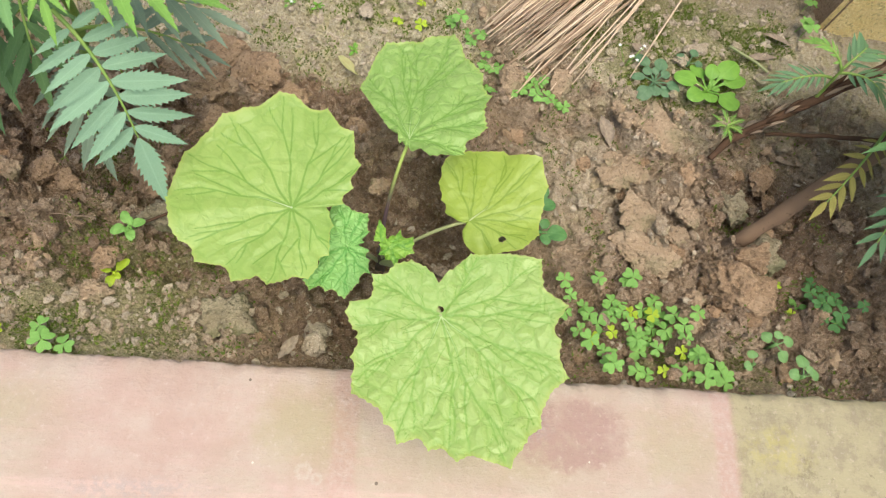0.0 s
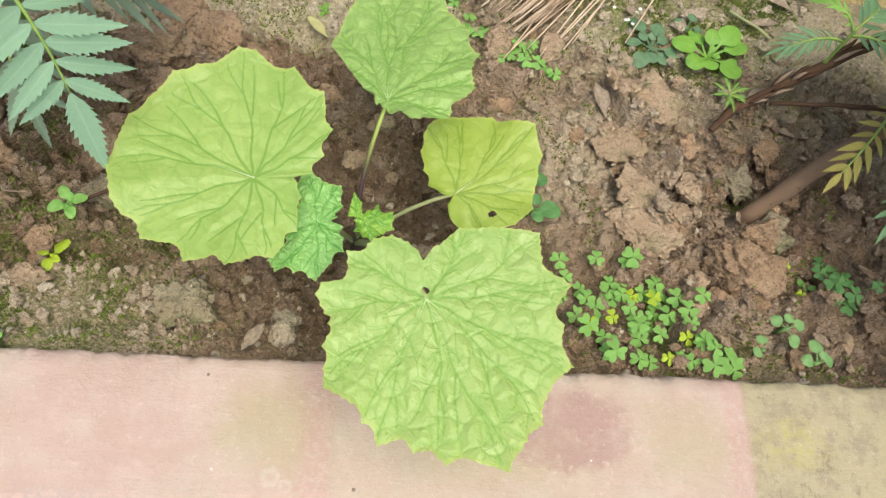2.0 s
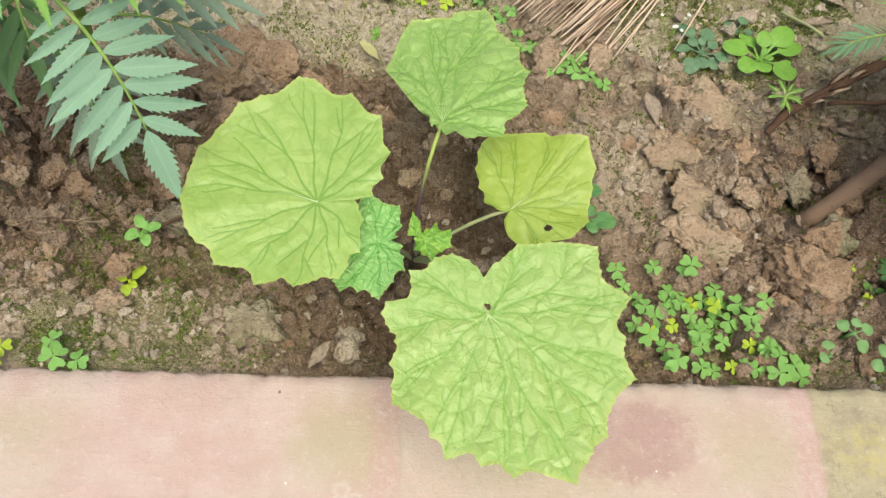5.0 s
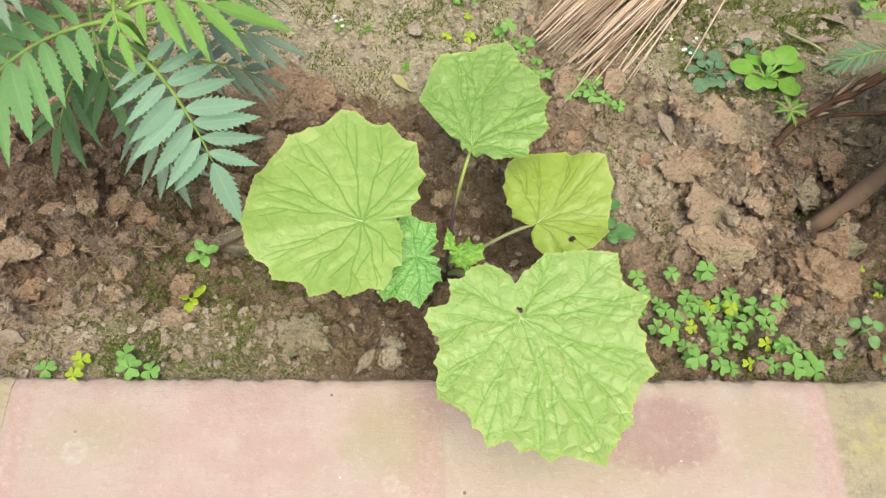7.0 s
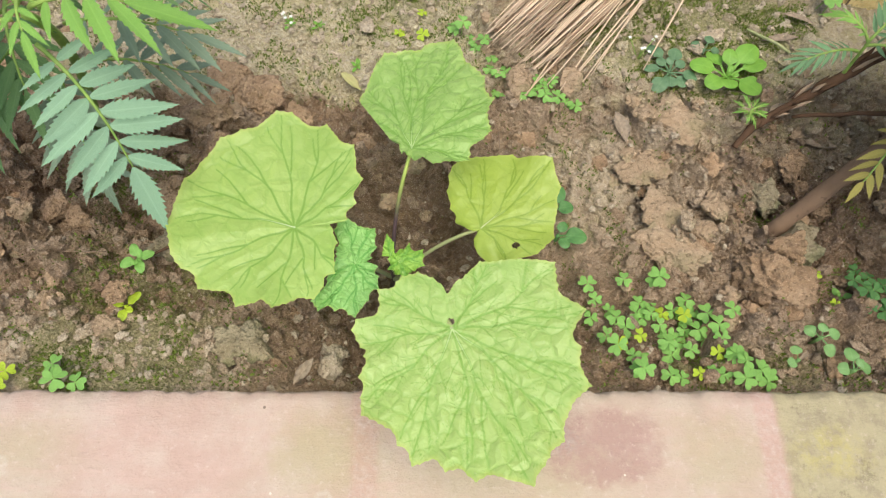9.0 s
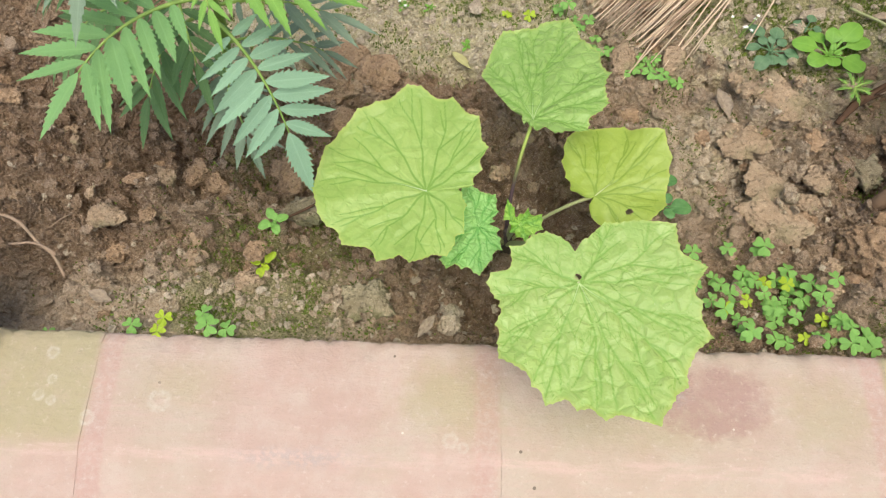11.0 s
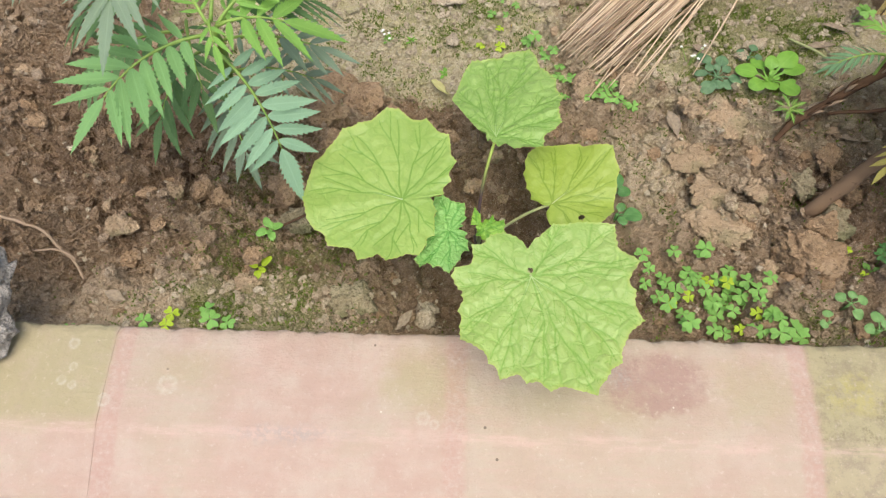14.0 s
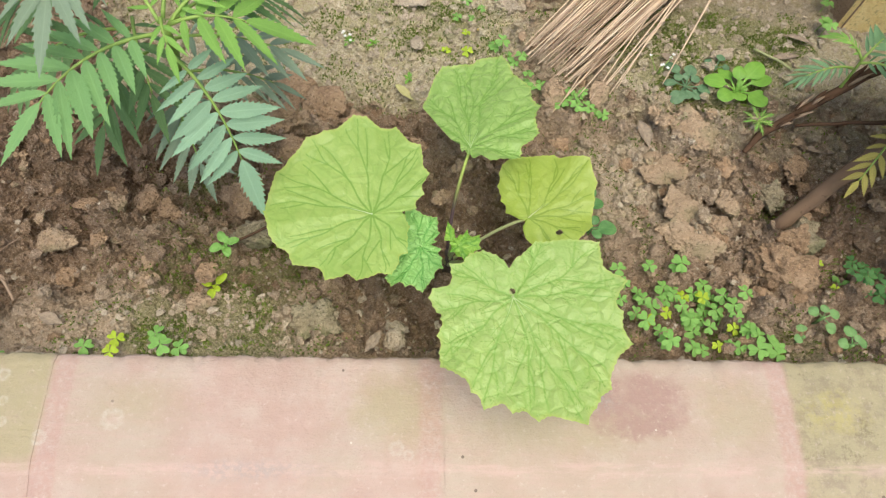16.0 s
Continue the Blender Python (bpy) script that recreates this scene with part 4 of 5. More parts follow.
    leaf((-0.195, 0.190, 0.140), (-0.175, 0.135, 0.135), (0, 0, 0.008), 6, 0.032, MARIGOLD_SHADED, 18, 1.0, 64, slim=0.75)


# Darker copy of the marigold green: the shade on lower leaves, as colour.
MARIGOLD_SHADED = herb_material("marigold_shaded_leaf", (0.13, 0.24, 0.085), (0.08, 0.165, 0.055))
MARIGOLD_FINE = herb_material("marigold_fine_leaf", (0.16, 0.30, 0.14), (0.11, 0.22, 0.10))
MARIGOLD_COOL = herb_material("marigold_blue_green_leaf", (0.28, 0.45, 0.29), (0.20, 0.36, 0.22))
build_marigold()


def build_right_marigold():
    """The second marigold, at the other end of the bed, with its dead stalks and an added canopy out of view."""
    o = Vector((0.286, 0.210, ground_z(0.286, 0.210, False) - 0.004))
    plant = thing("marigold_plant", *o, "half-dead marigold with dark dry stalks and few green leaves", "plant", "marigold plants")

    def stalk(a, b, rise, r0, r1, label, mat=BARK):
        pts = [p - o + Vector((0, 0, 0.002 * noise.noise(p * 90))) for p in arc(a, b, rise, 26)]
        v, f = tube(pts, [(r0 + (r1 - r0) * i / 26) * (1 + 0.25 * noise.noise(Vector((i * 0.9, r0 * 900, 1)))) for i in range(27)], 9)
        child("stalk", mesh_of("stalk", v, f, mat), plant, label=label)

    stalk((0.284, 0.208, 0.002), (0.430, 0.270, 0.072), (0, 0, 0.006), 0.0034, 0.0050, "thick dark dead stalk")
    stalk((0.315, 0.214, 0.012), (0.420, 0.192, 0.050), (0, 0, 0.004), 0.0014, 0.0022, "thin dark dead side stalk")
    stalk((0.272, 0.194, 0.0), (0.290, 0.212, 0.008), (0, 0, 0.002), 0.0024, 0.0034, "thick dark dead stalk")
    rnd = random.Random(90)
    for k in range(26):
        u = rnd.random()
        p = Vector((0.284, 0.208, 0.004)).lerp(Vector((0.430, 0.270, 0.074)), u) + Vector((0, 0, 0.006 * u * (1 - u) * 4))
        a = rnd.uniform(0, 6.28)
        q = Vector((0.146, 0.062, 0.07)).normalized() * rnd.uniform(0.008, 0.02) + Vector((-0.38, 0.9, 0)) * 0.004 * math.cos(a) + Vector((0, 0, 0.004 * abs(math.sin(a))))
        p += Vector((-0.38, 0.9, 0)) * 0.0035 * math.cos(a) + Vector((0, 0, 0.0025 * abs(math.sin(a))))
        v, f = tube([w - o for w in arc(p, p + q, (0, 0, 0.002), 6)], [0.0007, 0.0013, 0.0016, 0.0014, 0.0011, 0.0007, 0.0003], 5)
        child("bark_strip", mesh_of("bark_strip", v, f, BARK if k % 3 else TWIG), plant)
    stalk((0.344, 0.234, 0.032), (0.346, 0.240, 0.070), (0, 0, 0.004), 0.0014, 0.0009, "thin green side shoot", RACHIS)

    def leaf(base, end, *a, **k):
        pinnate(plant, Vector(base) - o, Vector(end) - o, *a, **k)

    leaf((0.343, 0.238, 0.060), (0.300, 0.228, 0.060), (0, 0, 0.006), 7, 0.0175, MARIGOLD_FINE, 21, 1.0, 56, slim=0.75)
    leaf((0.346, 0.240, 0.068), (0.366, 0.258, 0.074), (0, 0, 0.006), 6, 0.022, MARIGOLD_FINE, 22, 1.1, 54, slim=0.75)
    leaf((0.346, 0.240, 0.068), (0.324, 0.258, 0.074), (0, 0, 0.006), 6, 0.012, MARIGOLD_YOUNG, 23, 1.1, 54)
    leaf((0.346, 0.240, 0.064), (0.376, 0.226, 0.066), (0, 0, 0.006), 6, 0.021, MARIGOLD_FINE, 24, 1.1, 54, slim=0.75)
    leaf((0.372, 0.190, 0.066), (0.320, 0.132, 0.060), (0, 0, 0.006), 7, 0.018, MARIGOLD_OLD, 25, 1.0, 62)
    leaf((0.400, 0.180, 0.066), (0.352, 0.104, 0.060), (0, 0, 0.008), 7, 0.022, MARIGOLD_FINE, 26, 1.0, 62, slim=0.75)
    stalk((0.405, 0.255, 0.060), (0.440, 0.180, 0.200), (0, 0, 0.010), 0.004, 0.003, "upright green stalk", RACHIS)
    # leaves added out of view, to keep light off the bed's right end
    for k in range(26):
        a, h = radians(k * 137.5), 0.12 + 0.0028 * k
        foot = Vector((0.425, 0.165 - 0.026 * (k % 4), h - 0.01))
        leaf(foot, foot + Vector((0.075 * math.cos(a), 0.085 * math.sin(a), 0.012)), (0, 0, 0.010), 7, 0.043, MARIGOLD, 60 + k, 1.1, 64)


def build_seedling(x, y, size, seed, leaves=9):
    z = ground_z(x, y)
    plant = thing("marigold_seedling", x, y, z, "tiny bright green marigold seedling with finely cut leaves", "plant")
    v, f = tube([(0, 0, -0.003), (0, 0, size * 0.6)], 0.0008, 6)
    child("stem", mesh_of("stem", v, f, RACHIS), plant)
    rnd = random.Random(seed)
    for k in range(leaves):
        a = k * 2.4
        h = size * (0.35 + 0.3 * k / leaves)
        end = (math.cos(a) * size * 0.55, math.sin(a) * size * 0.55, h + size * 0.2)
        pinnate(plant, (0, 0, h), end, (0, 0, 0.001), 4, size * 0.34, MARIGOLD_YOUNG, seed * 50 + k, 1.2, 42, slim=0.6)


build_right_marigold()
build_seedling(0.284, 0.219, 0.017, 3)


# ---------------------------------------------------------------- clover and other small herbs
def heart_leaflet(material):
    """Inverted-heart leaflet along +Y, one unit long: narrow foot, two broad round lobes, a shallow notch, folded along its midrib."""
    verts, faces, vein = [(0, 0, 0)], [], [1.0]
    n, rings = 24, 4
    for j in range(1, rings + 1):
        for i in range(n + 1):
            u = i / n * 2 - 1
            a = u * 0.86
            r = 0.80 + 0.26 * math.sin(min(1.0, abs(u) / 0.55) * math.pi / 2) - 0.42 * max(0.0, (abs(u) - 0.55) / 0.45) ** 1.6
            r *= j / rings
            x, y = r * math.sin(a), r * math.cos(a)
            verts.append((x, y, 0.20 * abs(x) - 0.14 * r * r))
            vein.append(1.0 if i == n // 2 else 0.0)
    w = n + 1
    faces += [(0, 1 + i + 1, 1 + i) for i in range(n)]
    for j in range(rings - 1):
        faces += [(1 + j * w + i, 2 + j * w + i, 2 + (j + 1) * w + i, 1 + (j + 1) * w + i) for i in range(n)]
    return mesh_of("leaflet", verts, faces, material, True, {"vein": vein})


def clover_kind(material, label, size, height, seed):
    rnd = random.Random(seed)
    ob = thing("clover", 0, 0, -5, label, "clover", "clover in the bed")
    leaflet = heart_leaflet(material)
    for k in range(3):
        child("leaflet", leaflet, ob, pose(0, 0, height, rnd.uniform(-12, 6), rnd.uniform(-8, 8), 120 * k + rnd.uniform(-8, 8)) @ Matrix.Diagonal((size, size, size, 1)))
    v, f = tube(arc((rnd.uniform(-0.003, 0.003), rnd.uniform(-0.002, 0.004), -0.006), (0, 0, height), (0.001, 0, 0), 6), 0.0005, 5)
    child("stalk", mesh_of("stalk", v, f, RACHIS), ob)
    return ob


def spread(kinds, places, rnd, low=0.8, high=1.15, lift=0.0):
    for x, y in places:
        x, y = 0.001 * x, 0.001 * y
        k = rnd.uniform(low, high)
        y2 = max(y, 0.002)
        ob = copy_thing(rnd.choice(kinds), pose(x, y2, ground_z(x, y2) + lift + rnd.uniform(-0.002, 0.002), rnd.uniform(-12, 12), rnd.uniform(-12, 12), rnd.uniform(0, 360)))
        ob.scale = (k, k, k)


def build_clover():
    rnd = random.Random(11)
    green = [clover_kind(CLOVER, "fresh green three-leaved clover in the soil", 0.0075, h, s) for h, s in ((0.010, 1), (0.013, 2), (0.016, 3))]
    yellow = [clover_kind(CLOVER_YELLOW, "small yellow-green three-leaved clover in the soil", 0.0052, h, s) for h, s in ((0.009, 4), (0.012, 5))]
    dark = [clover_kind(LOW_HERB, "three-leaved clover coloured dark green for shade", 0.0070, h, s) for h, s in ((0.010, 6), (0.014, 7))]
    patch = [(146, 78), (145, 56), (172, 81), (193, 82), (160, 63), (163, 54), (177, 59), (189, 67), (190, 51), (206, 65), (218, 69), (227, 59), (241, 58), (210, 49), (217, 47), (155, 35), (171, 27), (170, 16),
             (193, 35), (202, 38), (210, 33), (232, 40), (234, 28), (193, 14), (226, 14), (238, 20), (238, 12), (248, 18), (257, 15)]
    spread(green, patch, rnd, 0.7, 1.0)
    spread(green, [(p[0] + rnd.uniform(-9, 9), p[1] + rnd.uniform(-7, 9)) for p in patch[3:29]], rnd, 0.65, 1.0, -0.002)
    spread(yellow, [(210, 60), (197, 57), (225, 48), (161, 34), (171, 39), (225, 30), (209, 16), (308, 86), (320, 68)], rnd)
    by_broom = [(62, 295), (72, 288), (81, 281), (89, 270), (85, 258), (98, 257), (93, 244), (97, 236), (123, 246), (137, 248), (110, 233), (125, 229), (135, 227), (152, 232), (145, 230), (117, 238)]
    spread(green, by_broom, rnd, 0.6, 0.95, -0.002)
    spread(green, [(p[0] + rnd.uniform(-6, 6), p[1] + rnd.uniform(-6, 6)) for p in by_broom], rnd, 0.42, 0.7, -0.003)
    spread(green, [(34, 355), (48, 348), (63, 362), (26, 332), (39, 336), (56, 298), (72, 292)], rnd, 0.55, 0.8, -0.005)
    spread(green, [(369, 331), (372, 327), (377, 352)], rnd, 0.9, 1.1, 0.0)
    # shade at the right edge is put into these clovers' dark leaf colour
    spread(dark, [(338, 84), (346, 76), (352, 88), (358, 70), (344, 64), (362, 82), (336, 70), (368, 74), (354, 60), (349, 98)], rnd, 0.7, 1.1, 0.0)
    spread(yellow, [(31, 309), (13, 291), (33, 288)], rnd, 0.8, 1.1, -0.004)
    spread(green, [(-236, 8), (-186, 18), (-184, 7), (-166, 6), (-298, 3)], rnd, 0.8, 1.0, -0.002)
    spread(yellow, [(-216, 15), (-214, 4)], rnd, 1.0, 1.25, -0.002)
    for ob in green + yellow + dark:
        for o in (*ob.children_recursive, ob):
            bpy.data.objects.remove(o)


build_clover()


def herb(name, x, y, leaves, length, width, material, label, seed, category="weed", rise=0.35, blunt=0.75, stalk=0.25, layers=1, group=""):
    """A rosette of plain oval leaves on short stalks."""
    rnd = random.Random(seed)
    ob = thing(name, x, y, ground_z(x, y) - 0.001, label, category, group)
    shapes = [blade(1.0, width / length, material, 0, 0, f, g, blunt, "leaf", 16) for f, g in ((0.06, 0.2), (0.14, 0.08), (0.02, 0.3))]
    for k in range(leaves):
        a = k * 137.5 + rnd.uniform(-18, 18)
        ring = k / max(1, leaves - 1)
        size = length * (1.0 - 0.45 * ring) * rnd.uniform(0.85, 1.12)
        tilt = math.degrees(math.atan(rise)) * (0.5 + 1.3 * ring)
        h = 0.25 * length * ring * layers + 0.002
        child("leaf", rnd.choice(shapes), ob, pose(0, 0, h, 0, 0, a) @ pose(0, 0, 0, tilt, rnd.uniform(-14, 14), 0) @ pose(0, stalk * size, 0) @ Matrix.Diagonal((size, size, size, 1)))
    v, f = joined([tube([(0, 0, -0.004), (0, 0, 0.25 * length * layers + 0.003)], 0.0009, 6)])
    child("stem", mesh_of("stem", v, f, material), ob)
    return ob


def spoon_leaf(length, width, material, round_=0.6):
    """A spathulate leaf along +Y: narrow stalk widening to a round, shallowly dished blade."""
    verts, faces, vein = [], [], []
    n = 22
    for i in range(n + 1):
        s = 1 - (1 - i / n) ** 1.6
        u = max(0.0, (s - (1 - round_)) / round_)
        w = 0.035 * length * (1 - u) + 0.5 * width * math.sqrt(max(0.0, 1 - (2 * u ** 0.85 - 1) ** 2)) if u > 0 else 0.035 * length
        z = 0.10 * length * math.sin(math.pi * s) - 0.08 * length * s * s
        for k in (-1, -0.55, 0, 0.55, 1):
            verts.append((k * w, s * length, z + 0.12 * w * abs(k) - 0.10 * w * k * k + 0.0004 * math.sin(9 * s + 3 * k)))
            vein.append(1.0 if k == 0 else 0.0)
    for i in range(n):
        faces += [(i * 5 + k, i * 5 + k + 1, i * 5 + k + 6, i * 5 + k + 5) for k in range(4)]
    return mesh_of("leaf", verts, faces, material, True, {"vein": vein})


def spoon_weed(name, x, y, leaves, material, label, round_=0.6, stem=0.004):
    """leaves: degrees from the x axis, length and width in mm, lift in degrees."""
    ob = thing(name, x, y, ground_z(x, y), label, "weed")
    for deg, length, width, lift in leaves:
        child("leaf", spoon_leaf(0.001 * length, 0.001 * width, material, round_), ob, pose(0, 0, stem, 0, 0, deg - 90) @ pose(0, 0, 0, lift, 0, 0))
    v, f = tube([(0, 0, -0.004), (0, 0, stem + 0.001)], 0.0013, 6)
    child("stem", mesh_of("stem", v, f, material), ob)


spoon_weed("rosette_weed", 0.276, 0.258, [(166, 32, 15, 14), (44, 34, 17, 24), (16, 33, 13, 18), (-47, 30, 18, 20), (-98, 17, 13, 26), (-146, 25, 14, 16), (84, 22, 12, 34), (118, 26, 10, 8), (-15, 10, 5, 40), (60, 10, 5, 45)],
           ROSETTE, "bright green leafy weed rosette in the soil", 0.55)
spoon_weed("round_leaved_weed", 0.232, 0.264, [(72, 21, 11, 22), (-128, 26, 12, 8), (-100, 17, 11, 16), (-52, 18, 11, 8), (-24, 22, 9, 14), (140, 15, 8, 24), (122, 29, 10, 10), (30, 14, 8, 30), (176, 22, 7, 10), (95, 12, 6, 36)],
           DARK_HERB, "dark grey-green round-leaved weed in the soil", 0.5)
spoon_weed("round_leaved_weed", 0.262, 0.284, [(60, 14, 8, 18), (150, 12, 7, 14), (-20, 12, 7, 20)], DARK_HERB, "dark grey-green round-leaved weed in the soil", 0.5)
spoon_weed("small_weed", -0.153, 0.090, [(25, 11, 6, 14), (118, 12, 6, 12), (205, 12, 7, 10), (292, 11, 6, 14), (75, 7, 4, 40), (250, 7, 4, 40)], CLOVER, "tiny green weed with oval leaves", 0.75, 0.012)
spoon_weed("small_weed", -0.160, 0.061, [(45, 13, 6, 20), (160, 10, 5, 14), (265, 11, 6, 16), (320, 8, 4, 30)], CLOVER_YELLOW, "tiny light green sprout with oval leaves", 0.75, 0.012)
spoon_weed("creeping_weed", 0.302, 0.042, [(15, 13, 8, 10), (80, 10, 7, 20), (150, 13, 8, 8), (285, 14, 8, 10)], CREEPER, "small green creeping weed with round leaves", 0.6, 0.011)
spoon_weed("creeping_weed", 0.314, 0.018, [(10, 11, 8, 10), (95, 15, 9, 10), (175, 12, 8, 12), (50, 9, 6, 26)], CREEPER, "small green creeping weed with round leaves", 0.6, 0.011)
spoon_weed("creeping_weed", 0.284, 0.027, [(100, 10, 8, 12), (200, 9, 7, 16)], CREEPER, "small green creeping weed with round leaves", 0.6, 0.009)
spoon_weed("small_weed", 0.128, 0.138, [(70, 20, 10, 12), (8, 15, 10, 14), (120, 12, 7, 20)], LOW_HERB, "small dark green weed with round leaves", 0.7, 0.010)
spoon_weed("small_weed", 0.128, 0.114, [(-8, 20, 12, 12), (60, 11, 7, 20), (-60, 12, 8, 16)], LOW_HERB, "small dark green weed with round leaves", 0.7, 0.010)
herb("small_weed", 0.330, 0.074, 4, 0.008, 0.006, CLOVER, "tiny green weed with oval leaves", 15, blunt=1.0, stalk=0.3)
herb("small_weed", -0.050, 0.300, 6, 0.006, 0.003, ROSETTE, "tiny light green sprout with oval leaves", 16, blunt=1.0, stalk=0.2)
herb("small_weed", -0.018, 0.262, 7, 0.006, 0.003, ROSETTE, "tiny light green sprout with oval leaves", 17, blunt=1.0, stalk=0.2)
herb("flowering_weed", -0.073, 0.298, 8, 0.006, 0.003, ROSETTE, "tiny green weed with small white flowers", 18, blunt=1.0, stalk=0.2)


def build_flowers(x, y, count, spread_r, height, seed, petal=PETAL, label="tiny white flowers on thin green stalks"):
    rnd = random.Random(seed)
    ob = thing("wild_flower", x, y, ground_z(x, y), label, "flower")
    petals = blade(0.0018, 0.0011, petal, 0, 0, 0.1, 0.1, 0.8, "petal", 6)
    for _ in range(count):
        p = Vector((rnd.uniform(-1, 1) * spread_r, rnd.uniform(-1, 1) * spread_r, height * rnd.uniform(0.6, 1.1)))
        v, f = tube(arc((0, 0, -0.002), p, (0, 0, 0.001), 5), 0.0004, 4)
        child("stalk", mesh_of("stalk", v, f, RACHIS), ob)
        for k in range(5):
            child("petal", petals, ob, pose(*p, 10, 0, 72 * k))


build_flowers(-0.073, 0.298, 5, 0.005, 0.010, 1)
build_flowers(0.207, 0.276, 6, 0.012, 0.016, 2)
build_flowers(0.046, 0.318, 1, 0.002, 0.010, 3, YELLOW_PETAL, "single tiny yellow flower on a thin stalk")


# ---------------------------------------------------------------- straw broom
def build_broom():
    rnd = random.Random(5)
    broom = thing("straw_broom", 0.13, 0.27, ground_z(0.13, 0.27), "old straw broom with brown bristles lying on the soil", "broom")
    o = broom.matrix_basis.translation.copy()

    def straw(near, far, sag, r):
        pts = [p - o for p in arc(near, far, sag, 9)]
        return tube(pts, [r * (0.45 + 0.55 * min(1, i / 4)) for i in range(10)], 4)

    bundle = []
    for k in range(190):
        u = rnd.random()
        layer = rnd.random()
        near = Vector((0.086 + 0.050 * u, 0.296 - 0.036 * u, 0.004 + 0.020 * layer * (0.4 + 0.6 * math.sin(math.pi * u))))
        near += Vector((0.6, 0.8, 0)) * rnd.uniform(-0.018, 0.032)
        far = Vector((0.385 + 0.115 * u + rnd.uniform(-0.014, 0.014), 0.62 + rnd.uniform(-0.02, 0.02), 0.02 + 0.06 * layer))
        bundle.append(straw(near, far, (rnd.uniform(-0.006, 0.006), 0, rnd.uniform(-0.004, 0.008)), rnd.uniform(0.0006, 0.0012)))
    v, f = joined(bundle)
    tagged(child("bristles", mesh_of("bristles", v, f, STRAW), broom), kind="stuff")
    for a, b in (((0.207, 0.259, 0.006), (0.330, 0.470, 0.06)), ((0.106, 0.226, 0.005), (0.390, 0.580, 0.03)), ((0.150, 0.250, 0.005), (0.400, 0.580, 0.05)), ((0.158, 0.247, 0.005), (0.410, 0.580, 0.04)),
                 ((0.165, 0.253, 0.005), (0.370, 0.540, 0.05)), ((0.138, 0.236, 0.005), (0.360, 0.540, 0.03)), ((0.145, 0.243, 0.004), (0.430, 0.580, 0.05)), ((0.130, 0.244, 0.004), (0.440, 0.600, 0.06)), ((0.112, 0.232, 0.005), (0.350, 0.560, 0.03))):
        v, f = straw(Vector(a), Vector(b), (0.006 * rnd.uniform(-1, 1), 0, 0.006), 0.0011)
        child("straw", mesh_of("straw", v, f, STRAW), broom, label="loose pale straw")


build_broom()


# ---------------------------------------------------------------- stones, clods, sticks
def lump(size, seed, material, detail=3, rough=0.28, name="clod", blocky=0.88):
    bm = bmesh.new()
    bmesh.ops.create_icosphere(bm, subdivisions=detail, radius=1.0)
    rnd = random.Random(seed * 17 + 3)
    cuts = [(Vector((rnd.gauss(0, 1), rnd.gauss(0, 1), rnd.gauss(0, 1))).normalized(), rnd.uniform(0.45, 0.8)) for _ in range(10)]
    for v in bm.verts:
        p = v.co.copy()
        for way, reach in cuts:
            over = p.dot(way) - reach
            if over > 0:
                p -= way * over * blocky
        big = max(size)
        q = Vector((v.co.x * size[0] / big, v.co.y * size[1] / big, v.co.z * size[2] / big)) + Vector((seed * 3.1, seed * 1.7, 0))
        k = 1 + rough * (0.55 * noise.noise(q * 1.7) + 0.42 * noise.noise(q * 4.1) + 0.25 * noise.noise(q * 9.5) + 0.12 * noise.noise(q * 21))
        v.co = Vector((p.x * size[0], p.y * size[1], p.z * size[2])) * 0.62 * k
    me = bpy.data.meshes.new(name)
    bm.to_mesh(me)
    bm.free()
    me.materials.append(material)
    me.polygons.foreach_set("use_smooth", [detail > 3] * len(me.polygons))
    return me


def stone(x, y, size, material, label, seed, rz=0.0, sink=0.42, name="clod", category="soil clod", group="clods of earth", z=None, tilt=0.0, blocky=0.88):
    ob = new(name, lump(size, seed, material, 5 if max(size) > 0.025 else 4, 0.55, name, blocky))
    base = ground_z(x, y, False) + 0.001 if z is None else z
    ob.matrix_basis = pose(x, y, base + size[2] * (0.5 - sink), tilt, 0, rz)
    return tagged(ob, label, category, group)


stone(0.276, 0.084, (0.046, 0.033, 0.030), BROWN_CLOD, "large rounded light brown clod of clay", 59, -24, 0.34, blocky=0.5)
stone(0.293, 0.107, (0.026, 0.022, 0.030), BROWN_CLOD, "reddish brown clod of clay", 2, 10, blocky=0.5)
stone(0.300, 0.112, (0.036, 0.030, 0.024), MOSSY, "mossy brown clod of earth", 3, 20)
stone(0.290, 0.064, (0.024, 0.012, 0.009), BROWN_CLOD, "small flat brown clod of earth", 4, 30)
stone(0.214, 0.109, (0.040, 0.032, 0.015), PALE_CLOD, "flat pale cracked clod of clay", 5, -15)
stone(0.194, 0.172, (0.040, 0.028, 0.010), PALE_CLOD, "flat pale cracked clod of clay", 6, 10)
stone(0.205, 0.140, (0.026, 0.038, 0.010), PALE_CLOD, "flat pale cracked clod of clay", 7, 14)
stone(0.228, 0.215, (0.032, 0.040, 0.012), PALE_CLOD, "flat brown clod of crumbling earth", 8, 30)
stone(0.250, 0.140, (0.016, 0.026, 0.010), PALE_CLOD, "flat brown clod of crumbling earth", 30, 20)
stone(0.236, 0.122, (0.026, 0.014, 0.009), PALE_CLOD, "flat brown clod of crumbling earth", 31, 10)
stone(0.296, 0.158, (0.022, 0.030, 0.014), MOSSY, "mossy brown clod of earth", 32, 10)
stone(0.335, 0.150, (0.034, 0.026, 0.016), BROWN_CLOD, "brown clod of crumbling earth", 33, 10)
stone(0.325, 0.188, (0.030, 0.020, 0.014), BROWN_CLOD, "brown clod of crumbling earth", 34, 60)
